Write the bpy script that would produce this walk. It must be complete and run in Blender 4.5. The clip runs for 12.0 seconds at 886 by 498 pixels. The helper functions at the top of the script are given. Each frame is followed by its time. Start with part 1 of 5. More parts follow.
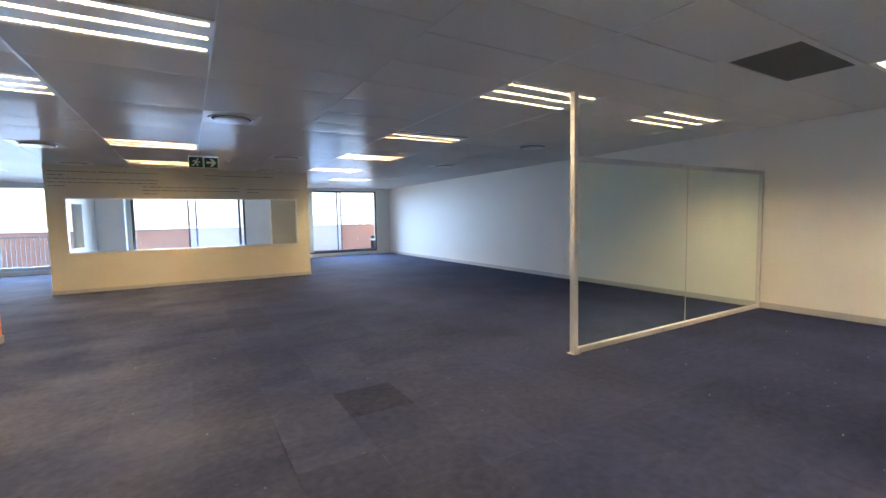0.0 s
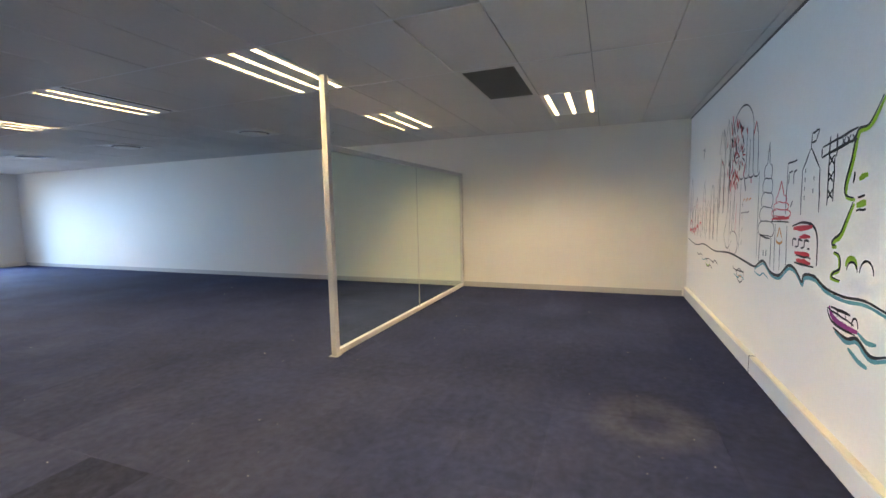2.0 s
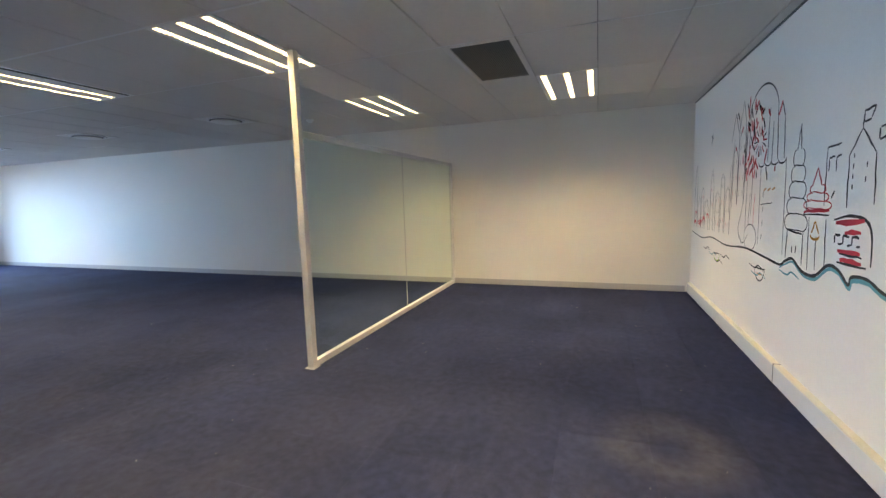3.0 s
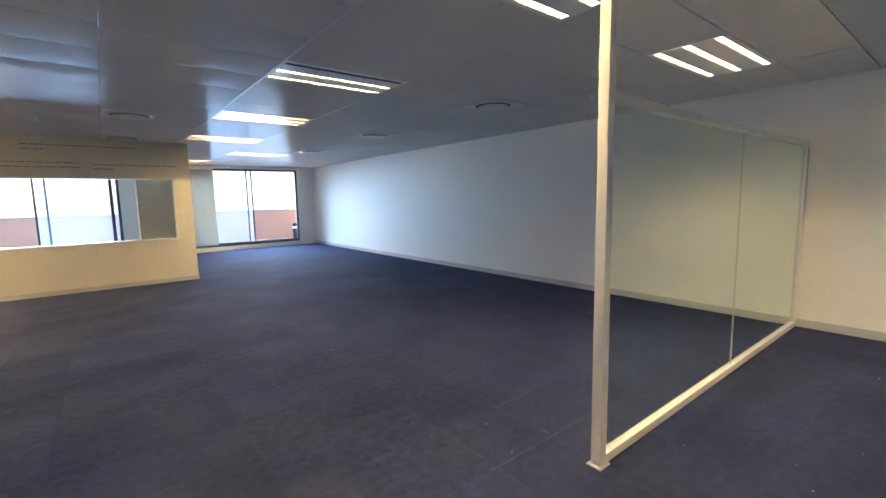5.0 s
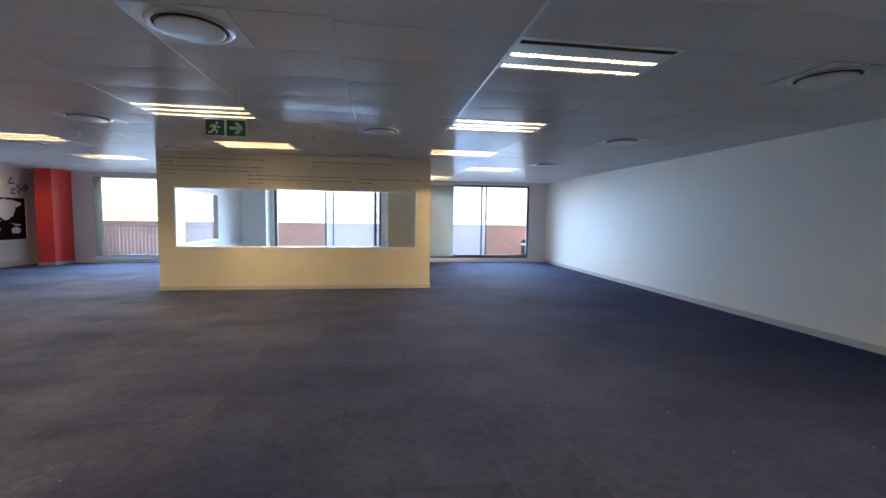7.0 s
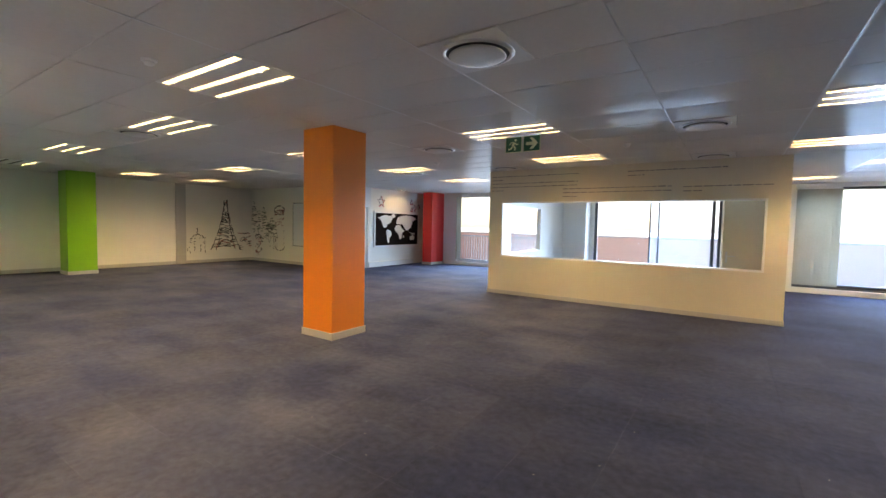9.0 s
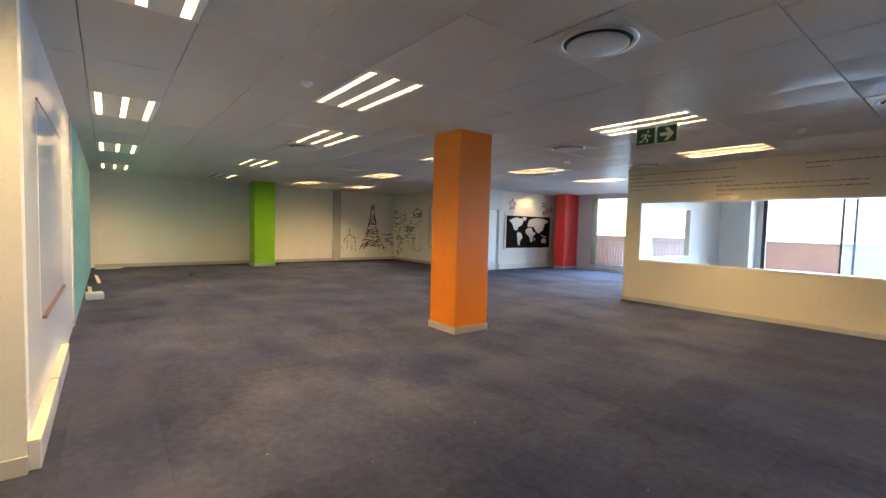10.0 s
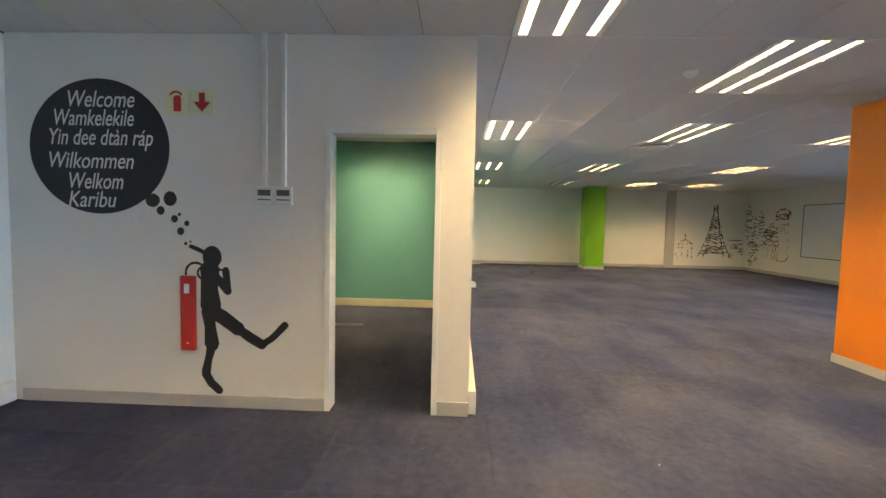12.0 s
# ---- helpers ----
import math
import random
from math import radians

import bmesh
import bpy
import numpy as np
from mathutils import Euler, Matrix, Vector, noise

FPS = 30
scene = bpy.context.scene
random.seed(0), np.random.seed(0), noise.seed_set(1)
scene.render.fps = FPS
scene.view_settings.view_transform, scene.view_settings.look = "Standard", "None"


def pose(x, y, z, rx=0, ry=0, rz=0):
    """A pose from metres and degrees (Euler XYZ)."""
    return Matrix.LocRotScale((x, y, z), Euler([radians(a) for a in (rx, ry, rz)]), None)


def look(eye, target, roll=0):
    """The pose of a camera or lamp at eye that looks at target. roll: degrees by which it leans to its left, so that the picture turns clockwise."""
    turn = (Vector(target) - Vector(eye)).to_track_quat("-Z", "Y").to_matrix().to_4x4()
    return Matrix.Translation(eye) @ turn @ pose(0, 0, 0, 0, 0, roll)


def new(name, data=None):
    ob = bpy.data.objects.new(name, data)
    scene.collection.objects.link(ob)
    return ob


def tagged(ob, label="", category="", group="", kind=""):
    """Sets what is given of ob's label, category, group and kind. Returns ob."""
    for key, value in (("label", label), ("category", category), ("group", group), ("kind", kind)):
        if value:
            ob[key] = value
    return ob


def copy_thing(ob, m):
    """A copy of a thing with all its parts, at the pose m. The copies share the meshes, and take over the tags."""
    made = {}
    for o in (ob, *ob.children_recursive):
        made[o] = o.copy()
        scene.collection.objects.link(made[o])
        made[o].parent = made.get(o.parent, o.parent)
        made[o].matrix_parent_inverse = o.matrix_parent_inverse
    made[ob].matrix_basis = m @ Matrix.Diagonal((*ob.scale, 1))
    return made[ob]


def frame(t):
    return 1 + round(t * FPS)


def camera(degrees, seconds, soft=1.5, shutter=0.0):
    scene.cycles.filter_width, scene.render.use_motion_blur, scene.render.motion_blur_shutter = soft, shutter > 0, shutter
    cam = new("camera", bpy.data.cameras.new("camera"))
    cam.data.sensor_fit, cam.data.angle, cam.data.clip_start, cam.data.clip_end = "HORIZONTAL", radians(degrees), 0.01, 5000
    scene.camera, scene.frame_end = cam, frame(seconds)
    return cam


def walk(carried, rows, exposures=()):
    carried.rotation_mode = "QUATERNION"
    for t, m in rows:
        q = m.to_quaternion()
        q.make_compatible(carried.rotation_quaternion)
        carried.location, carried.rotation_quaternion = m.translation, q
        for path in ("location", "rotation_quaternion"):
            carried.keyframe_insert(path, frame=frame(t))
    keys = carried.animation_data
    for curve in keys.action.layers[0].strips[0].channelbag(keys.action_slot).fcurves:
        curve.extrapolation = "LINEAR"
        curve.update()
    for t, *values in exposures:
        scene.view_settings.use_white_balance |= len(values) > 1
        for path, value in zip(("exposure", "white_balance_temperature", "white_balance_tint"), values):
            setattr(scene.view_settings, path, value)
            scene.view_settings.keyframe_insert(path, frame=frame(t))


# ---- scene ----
cam = camera(91.8, 12.0)
PATH = [
    (0, (0.946, 1.389, 1.448), (1.961, 3.106, 1.302), -1.1),
    (0.5, (1.008, 1.597, 1.47), (2.339, 3.082, 1.311), -0.9),
    (1, (0.993, 1.766, 1.473), (2.576, 2.977, 1.306), -0.9),
    (1.5, (0.901, 1.931, 1.444), (2.665, 2.857, 1.273), -0.9),
    (2, (0.898, 2.007, 1.419), (2.755, 2.725, 1.233), -1.2),
    (2.5, (1.064, 2.025, 1.408), (2.945, 2.67, 1.198), -1.4),
    (2.7, (1.166, 2.05, 1.417), (3.048, 2.689, 1.195), -1.6),
    (4.3, (1.971, 2.872, 1.488), (3.492, 4.15, 1.262), -1.0),
    (4.5, (2.072, 2.963, 1.494), (3.493, 4.351, 1.261), -1.2),
    (5, (2.266, 3.244, 1.523), (3.499, 4.801, 1.287), -1.2),
    (5.5, (2.424, 3.505, 1.448), (3.501, 5.178, 1.242), -0.4),
    (6, (2.482, 3.73, 1.444), (3.329, 5.531, 1.257), -0.3),
    (6.5, (2.61, 3.93, 1.5), (3.2, 5.834, 1.331), 0.7),
    (7, (2.654, 4.12, 1.482), (2.949, 6.092, 1.336), 0.8),
    (7.5, (2.793, 4.217, 1.457), (2.701, 6.212, 1.337), 0.9),
    (7.7, (2.809, 4.25, 1.457), (2.562, 6.231, 1.344), 0.8),
    (9.3, (3.1, 4.559, 1.484), (1.831, 6.101, 1.375), 1.5),
    (9.5, (3.157, 4.572, 1.449), (1.796, 6.035, 1.344), 1.7),
    (10, (3.158, 4.576, 1.422), (1.587, 5.809, 1.316), 1.5),
    (10.5, (3.156, 4.506, 1.402), (1.415, 5.484, 1.293), 1.6),
    (11, (3.159, 4.379, 1.393), (1.281, 5.059, 1.28), 1.6),
    (11.5, (3.119, 4.254, 1.364), (1.148, 4.58, 1.259), 1.3),
    (12, (2.992, 4.118, 1.39), (0.997, 4.049, 1.269), 1.3),
]
walk(cam, [(t, look(eye, target, roll)) for t, eye, target, roll in PATH],
     exposures=[(0.0, 1.68, 7350, 13), (2.5, 1.82, 7500, 12), (4.5, 1.75, 7400, 12), (5.5, 1.72, 7350, 12), (6.5, 1.58, 7150, 11), (7.5, 1.42, 7850, 14),
                (9.5, 1.76, 8450, 13), (10.5, 1.74, 8450, 12), (12.0, 1.95, 8000, 10)])

# ---- world, sun and exposure ----
H = 2.68
world = bpy.data.worlds.new("world")
scene.world = world
world.use_nodes = True
wn = world.node_tree.nodes
sky = wn.new("ShaderNodeTexSky")
sky.sky_type, sky.sun_disc = "NISHITA", False
sky.sun_elevation, sky.sun_rotation = radians(52), radians(200)
world.node_tree.links.new(sky.outputs[0], wn["Background"].inputs[0])
wn["Background"].inputs[1].default_value = 0.15
sun = new("sun", bpy.data.lights.new("sun", "SUN"))
sun.data.energy, sun.data.angle, sun.data.color = 3.0, radians(0.5), (1.0, 0.95, 0.87)
sun.matrix_world = look((-8, -22, 30), (0, 0, 0))
TUBE_STRENGTH = 78.0


def window_lamp(x0, x1, z0, z1, y, watts):
    """The sky's light in a window's opening."""
    lamp = new("window_light", bpy.data.lights.new("window_light", "AREA"))
    lamp.data.shape, lamp.data.size, lamp.data.size_y = "RECTANGLE", x1 - x0, z1 - z0
    lamp.data.energy, lamp.data.color = watts, (0.34, 0.59, 1.0)
    lamp.data.spread = radians(95)
    lamp.matrix_world = look(((x0 + x1) / 2, y, (z0 + z1) / 2), ((x0 + x1) / 2, y - 1, (z0 + z1) / 2 - 0.45))
    return lamp


# ---- materials ----
def material(name, color, rough=0.6, metal=0.0, spread=0.06, grain=40.0, stain=1.2, bump=0.0, spec=0.5, per_object=0.0, per_island=0.0, sheen=0.0):
    """A painted or plain surface: fine grain, broad stains, relief."""
    m = bpy.data.materials.new(name)
    m.use_nodes = True
    nt = m.node_tree
    n, ln = nt.nodes, nt.links
    b = n["Principled BSDF"]
    b.inputs["Roughness"].default_value, b.inputs["Metallic"].default_value = rough, metal
    b.inputs["Specular IOR Level"].default_value = spec
    b.inputs["Sheen Weight"].default_value = sheen
    geo = n.new("ShaderNodeNewGeometry")
    fine, broad = n.new("ShaderNodeTexNoise"), n.new("ShaderNodeTexNoise")
    fine.inputs["Scale"].default_value, fine.inputs["Detail"].default_value = grain, 6
    broad.inputs["Scale"].default_value, broad.inputs["Detail"].default_value = stain, 4
    for t in (fine, broad):
        ln.new(geo.outputs["Position"], t.inputs["Vector"])
    add = n.new("ShaderNodeMath")
    add.operation = "ADD"
    ln.new(fine.outputs["Fac"], add.inputs[0])
    ln.new(broad.outputs["Fac"], add.inputs[1])
    total = add
    if per_object or per_island:
        rnd = n.new("ShaderNodeObjectInfo").outputs["Random"] if per_object else geo.outputs["Random Per Island"]
        mul = n.new("ShaderNodeMath")
        mul.operation = "MULTIPLY_ADD"
        mul.inputs[1].default_value = per_object or per_island
        ln.new(rnd, mul.inputs[0])
        ln.new(add.outputs[0], mul.inputs[2])
        total = mul
    ramp = n.new("ShaderNodeMapRange")
    ramp.inputs["From Min"].default_value, ramp.inputs["From Max"].default_value = 0.6, 1.4 + (per_object or per_island)
    ramp.inputs["To Min"].default_value, ramp.inputs["To Max"].default_value = 1 - spread, 1 + spread
    ln.new(total.outputs[0], ramp.inputs[0])
    mix = n.new("ShaderNodeVectorMath")
    mix.operation = "SCALE"
    mix.inputs[0].default_value = color
    ln.new(ramp.outputs[0], mix.inputs["Scale"])
    ln.new(mix.outputs[0], b.inputs["Base Color"])
    if bump:
        bp = n.new("ShaderNodeBump")
        bp.inputs["Strength"].default_value, bp.inputs["Distance"].default_value = bump, 0.004
        ln.new(fine.outputs["Fac"], bp.inputs["Height"])
        ln.new(bp.outputs[0], b.inputs["Normal"])
    return m


def glowing(name, color, strength):
    m = bpy.data.materials.new(name)
    m.use_nodes = True
    b = m.node_tree.nodes["Principled BSDF"]
    b.inputs["Base Color"].default_value = (*color, 1)
    b.inputs["Emission Color"].default_value = (*color, 1)
    b.inputs["Emission Strength"].default_value = strength
    return m


def glass(name, tint=(1, 1, 1), dust=0.0, dust_color=(0.7, 0.75, 0.8), shine=1.0):
    """Thin pane: clear with a glossy face, a film of dust on some."""
    m = bpy.data.materials.new(name)
    m.use_nodes = True
    n, ln = m.node_tree.nodes, m.node_tree.links
    n.remove(n["Principled BSDF"])
    clear, gloss, fresnel, mix = n.new("ShaderNodeBsdfTransparent"), n.new("ShaderNodeBsdfGlossy"), n.new("ShaderNodeLayerWeight"), n.new("ShaderNodeMixShader")
    clear.inputs[0].default_value, gloss.inputs["Roughness"].default_value = (*tint, 1), 0.02
    power, scale = n.new("ShaderNodeMath"), n.new("ShaderNodeMath")
    power.operation, scale.operation = "POWER", "MULTIPLY_ADD"
    power.inputs[1].default_value, scale.inputs[1].default_value, scale.inputs[2].default_value = 4.0, 0.5 * shine, 0.02 * shine
    ln.new(fresnel.outputs["Facing"], power.inputs[0])
    ln.new(power.outputs[0], scale.inputs[0])
    ln.new(scale.outputs[0], mix.inputs[0])
    ln.new(clear.outputs[0], mix.inputs[1])
    ln.new(gloss.outputs[0], mix.inputs[2])
    out = mix
    if dust:
        film, spread, tr = n.new("ShaderNodeBsdfDiffuse"), n.new("ShaderNodeMixShader"), n.new("ShaderNodeBsdfTranslucent")
        both = n.new("ShaderNodeMixShader")
        film.inputs[0].default_value = tr.inputs[0].default_value = (*dust_color, 1)
        spread.inputs[0].default_value = dust
        ln.new(film.outputs[0], both.inputs[1])
        ln.new(tr.outputs[0], both.inputs[2])
        ln.new(mix.outputs[0], spread.inputs[1])
        ln.new(both.outputs[0], spread.inputs[2])
        out = spread
    ln.new(out.outputs[0], n["Material Output"].inputs[0])
    return m


PAINT = material("white_wall_paint", (0.80, 0.78, 0.72), 0.55, spread=0.035, grain=60, stain=0.7, bump=0.08)
PAINT_CREAM = material("cream_wall_paint", (0.69, 0.63, 0.51), 0.55, spread=0.04, grain=60, stain=0.8, bump=0.08)
PAINT_GLOSS = material("gloss_wall_paint", (0.74, 0.75, 0.74), 0.22, spread=0.03, grain=30, stain=0.9, bump=0.05)
GREEN_WALL = material("sea_green_paint", (0.12, 0.36, 0.36), 0.5, spread=0.05, grain=60, stain=0.9, bump=0.08)
TEAL = material("teal_paint", (0.16, 0.45, 0.42), 0.4, spread=0.05, bump=0.05)
ORANGE = material("orange_paint", (0.82, 0.23, 0.016), 0.45, spread=0.05, grain=50, bump=0.06)
LIME = material("lime_green_paint", (0.20, 0.48, 0.02), 0.45, spread=0.05, bump=0.06)
RED = material("red_paint", (0.72, 0.035, 0.03), 0.45, spread=0.05, bump=0.06)


def carpet_material(name, per_island, lift=0.0):
    """Loop-pile carpet: blue-grey, with broad dusty wear, a scuffed ring, tile-to-tile shade and pile relief; paler and
    greyer towards low x.
    """
    m = bpy.data.materials.new(name)
    m.use_nodes = True
    n, ln = m.node_tree.nodes, m.node_tree.links
    b = n["Principled BSDF"]
    b.inputs["Roughness"].default_value, b.inputs["Specular IOR Level"].default_value, b.inputs["Sheen Weight"].default_value = 0.95, 0.05, 0.02
    geo = n.new("ShaderNodeNewGeometry")

    def noisy(scale, detail, lo, hi, stretch=(1, 1, 1)):
        mapping, tex, rng = n.new("ShaderNodeMapping"), n.new("ShaderNodeTexNoise"), n.new("ShaderNodeMapRange")
        mapping.inputs["Scale"].default_value = stretch
        tex.inputs["Scale"].default_value, tex.inputs["Detail"].default_value, tex.inputs["Roughness"].default_value = scale, detail, 0.62
        rng.inputs["From Min"].default_value, rng.inputs["From Max"].default_value = lo, hi
        ln.new(geo.outputs["Position"], mapping.inputs[0])
        ln.new(mapping.outputs[0], tex.inputs["Vector"])
        ln.new(tex.outputs["Fac"], rng.inputs[0])
        return rng.outputs[0], tex.outputs["Fac"]

    def math_node(op, a, c):
        k = n.new("ShaderNodeMath")
        k.operation = op
        for i, v in enumerate((a, c)):
            if isinstance(v, (int, float)):
                k.inputs[i].default_value = v
            else:
                ln.new(v, k.inputs[i])
        return k.outputs[0]

    wear, _ = noisy(0.85, 8, 0.36, 0.76, (1, 1.4, 1))
    dark, _ = noisy(0.6, 3, 0.35, 0.65)
    pile, pile_raw = noisy(240, 3, 0.25, 0.75)
    tuft, _ = noisy(16, 7, 0.32, 0.68)
    off = n.new("ShaderNodeVectorMath")
    off.operation = "DISTANCE"
    off.inputs[1].default_value = (3.9, 1.76, 0)
    ln.new(geo.outputs["Position"], off.inputs[0])
    ring = n.new("ShaderNodeMapRange")
    ring.inputs["From Min"].default_value, ring.inputs["From Max"].default_value = 0.26, 0.0
    ln.new(math_node("ABSOLUTE", math_node("SUBTRACT", off.outputs["Value"], 0.24), 0.0), ring.inputs[0])
    ring_wear, _ = noisy(2.2, 4, 0.1, 0.6)
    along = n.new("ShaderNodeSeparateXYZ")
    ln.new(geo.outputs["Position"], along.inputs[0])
    # Scales the mix towards the pale tone, rising from x = 5.5 to -1.
    westward = n.new("ShaderNodeMapRange")
    westward.interpolation_type = "SMOOTHSTEP"
    westward.inputs["From Min"].default_value, westward.inputs["From Max"].default_value = 5.5, -1.0
    westward.inputs["To Min"].default_value, westward.inputs["To Max"].default_value = 0.15, 0.88
    ln.new(along.outputs["X"], westward.inputs[0])
    dust = math_node("MAXIMUM", math_node("MULTIPLY", math_node("ADD", math_node("MULTIPLY", wear, 0.5), 0.16), westward.outputs[0]), math_node("MULTIPLY", math_node("MULTIPLY", ring.outputs[0], ring_wear), 0.42))
    mix = n.new("ShaderNodeMix")
    mix.data_type = "RGBA"
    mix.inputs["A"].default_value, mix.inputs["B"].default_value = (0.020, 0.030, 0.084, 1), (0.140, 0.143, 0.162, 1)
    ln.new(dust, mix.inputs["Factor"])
    shade = n.new("ShaderNodeVectorMath")
    shade.operation = "SCALE"
    rnd = geo.outputs["Random Per Island"] if per_island else n.new("ShaderNodeObjectInfo").outputs["Random"]
    tone = math_node("ADD", math_node("MULTIPLY", rnd, 0.16), math_node("ADD", math_node("MULTIPLY", pile, 0.35), math_node("MULTIPLY", tuft, 0.35)))
    tone = math_node("ADD", tone, math_node("MULTIPLY", dark, 0.3))
    tone = math_node("ADD", tone, 0.27 + lift)
    ln.new(mix.outputs["Result"], shade.inputs[0])
    ln.new(tone, shade.inputs["Scale"])
    ln.new(shade.outputs[0], b.inputs["Base Color"])
    bp = n.new("ShaderNodeBump")
    bp.inputs["Strength"].default_value, bp.inputs["Distance"].default_value = 0.6, 0.004
    ln.new(pile_raw, bp.inputs["Height"])
    ln.new(bp.outputs[0], b.inputs["Normal"])
    return m


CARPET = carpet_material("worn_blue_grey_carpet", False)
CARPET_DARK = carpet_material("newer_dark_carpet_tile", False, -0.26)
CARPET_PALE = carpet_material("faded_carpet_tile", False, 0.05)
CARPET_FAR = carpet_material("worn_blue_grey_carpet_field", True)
SUBFLOOR = material("carpet_joint", (0.03, 0.03, 0.035), 0.95)
CEILING = material("satin_grey_metal_tile", (0.71, 0.68, 0.63), 0.9, spread=0.06, grain=25, stain=0.8, per_island=0.3, spec=0.0)


def add_satin(m, amount, rough):
    """An even satin lacquer over a matt material."""
    n, ln = m.node_tree.nodes, m.node_tree.links
    gloss, mix = n.new("ShaderNodeBsdfGlossy"), n.new("ShaderNodeMixShader")
    gloss.inputs["Roughness"].default_value, mix.inputs[0].default_value = rough, amount
    ln.new(n["Principled BSDF"].outputs[0], mix.inputs[1])
    ln.new(gloss.outputs[0], mix.inputs[2])
    ln.new(mix.outputs[0], n["Material Output"].inputs[0])


add_satin(CEILING, 0.065, 0.17)
DIFFUSER_WHITE = material("white_diffuser_enamel", (0.70, 0.68, 0.63), 0.35, spread=0.03, grain=25)
TBAR = material("white_grid_bar", (0.68, 0.67, 0.65), 0.35, spread=0.03)
TRIM = material("grey_vinyl_skirting", (0.48, 0.47, 0.45), 0.5, spread=0.06)
CREAM_TRIM = material("cream_plastic_trunking", (0.74, 0.68, 0.54), 0.4, spread=0.05)
WHITE_METAL = material("white_powder_coat", (0.80, 0.79, 0.76), 0.35, spread=0.03)
FRAME_GREY = material("pale_grey_frame_paint", (0.60, 0.585, 0.56), 0.4, spread=0.04)
CHROME = material("brushed_aluminium", (0.7, 0.7, 0.7), 0.3, 0.9, spread=0.05)
DARK_FRAME = material("dark_bronze_frame", (0.07, 0.068, 0.075), 0.4, 0.3, spread=0.1)
BLACK = material("matt_black", (0.014, 0.014, 0.015), 0.6, spread=0.2)
GRILLE = material("dark_grey_grille", (0.10, 0.10, 0.095), 0.5, spread=0.1)
PLASTIC = material("white_plastic", (0.78, 0.78, 0.75), 0.4, spread=0.03)
TERRACOTTA = material("terracotta_render", (0.78, 0.41, 0.31), 0.85, spread=0.12, grain=30, stain=1.5, bump=0.3)
CONCRETE = material("pale_concrete", (0.42, 0.41, 0.39), 0.85, spread=0.15, grain=25, bump=0.3)
RAIL_GREY = material("weathered_grey_rail_paint", (0.30, 0.31, 0.33), 0.6, spread=0.1)
BLIND = material("beige_fabric_blind", (0.38, 0.35, 0.29), 0.8, spread=0.08)
DOOR_WOOD = material("beige_door_paint", (0.74, 0.66, 0.50), 0.45, spread=0.05)
# The pale base colour carries the glare and haze of the distance.
PALE_GROUND = material("haze_pale_ground", (0.62, 0.62, 0.62), 0.9, spread=0.1, grain=0.02, stain=0.005)
PALE_FLOOR = material("pale_floor_tile", (0.55, 0.57, 0.60), 0.3, spread=0.06)
SIGN_GREEN = material("sign_green", (0.005, 0.09, 0.03), 0.4, spread=0.03)
SIGN_CREAM = material("photoluminescent_cream", (0.80, 0.80, 0.52), 0.4, spread=0.03)
SIGN_RED = material("sign_red", (0.62, 0.03, 0.02), 0.4, spread=0.03)
PAINT_BLACK = material("mural_black", (0.02, 0.02, 0.02), 0.6, spread=0.3)
PAINT_RED = material("mural_red", (0.60, 0.03, 0.05), 0.6, spread=0.2)
PAINT_LIME = material("mural_lime", (0.30, 0.52, 0.03), 0.6, spread=0.2)
PAINT_TEAL = material("mural_teal", (0.10, 0.33, 0.36), 0.6, spread=0.2)
PAINT_PLUM = material("mural_plum", (0.30, 0.03, 0.22), 0.6, spread=0.2)
PAINT_OCHRE = material("mural_ochre", (0.62, 0.28, 0.06), 0.6, spread=0.2)
PAINT_GREY = material("lettering_grey", (0.27, 0.25, 0.23), 0.6, spread=0.2)
CHALK = material("chalk_white", (0.72, 0.72, 0.70), 0.7, spread=0.1)
BOARD = material("whiteboard_enamel", (0.80, 0.82, 0.82), 0.12, spread=0.02)
# Darker than real aluminium, to hold down the fittings' brightness from afar.
LOUVRE = material("darkened_louvre", (0.10, 0.096, 0.085), 0.45, spread=0.08, spec=0.3)
TUBE = glowing("lit_tube", (1.0, 0.76, 0.44), TUBE_STRENGTH)
CLEAR = glass("clear_glass")
GREENISH = glass("greenish_partition_glass", (0.93, 0.98, 0.93))
# Reflection cut so the window lamps don't mirror white in these panes.
LOW_SHINE = glass("muted_reflection_glass", shine=0.15)
DUSTY = glass("dusty_glass", (0.88, 0.93, 1.0), 0.08)


# ---- mesh tools ----
def box(bm, x0, y0, z0, x1, y1, z1, slot=0, bevel=0.0):
    vs = [bm.verts.new((x, y, z)) for z in (z0, z1) for y in (y0, y1) for x in (x0, x1)]
    fs = [bm.faces.new([vs[i] for i in q]) for q in ((0, 2, 3, 1), (4, 5, 7, 6), (0, 1, 5, 4), (1, 3, 7, 5), (3, 2, 6, 7), (2, 0, 4, 6))]
    for f in fs:
        f.material_index = slot
    if bevel:
        bmesh.ops.bevel(bm, geom=list({e for f in fs for e in f.edges}), offset=bevel, segments=2, affect="EDGES", profile=0.5)
    return fs


def cyl(bm, p, q, r0, r1=None, seg=16, slot=0):
    """A tapered rod from p to q."""
    p, q = Vector(p), Vector(q)
    d = q - p
    m = Matrix.Translation((p + q) / 2) @ d.to_track_quat("Z", "Y").to_matrix().to_4x4()
    made = bmesh.ops.create_cone(bm, cap_ends=True, segments=seg, radius1=r0, radius2=r0 if r1 is None else r1, depth=d.length, matrix=m)
    for f in {f for v in made["verts"] for f in v.link_faces}:
        f.material_index = slot


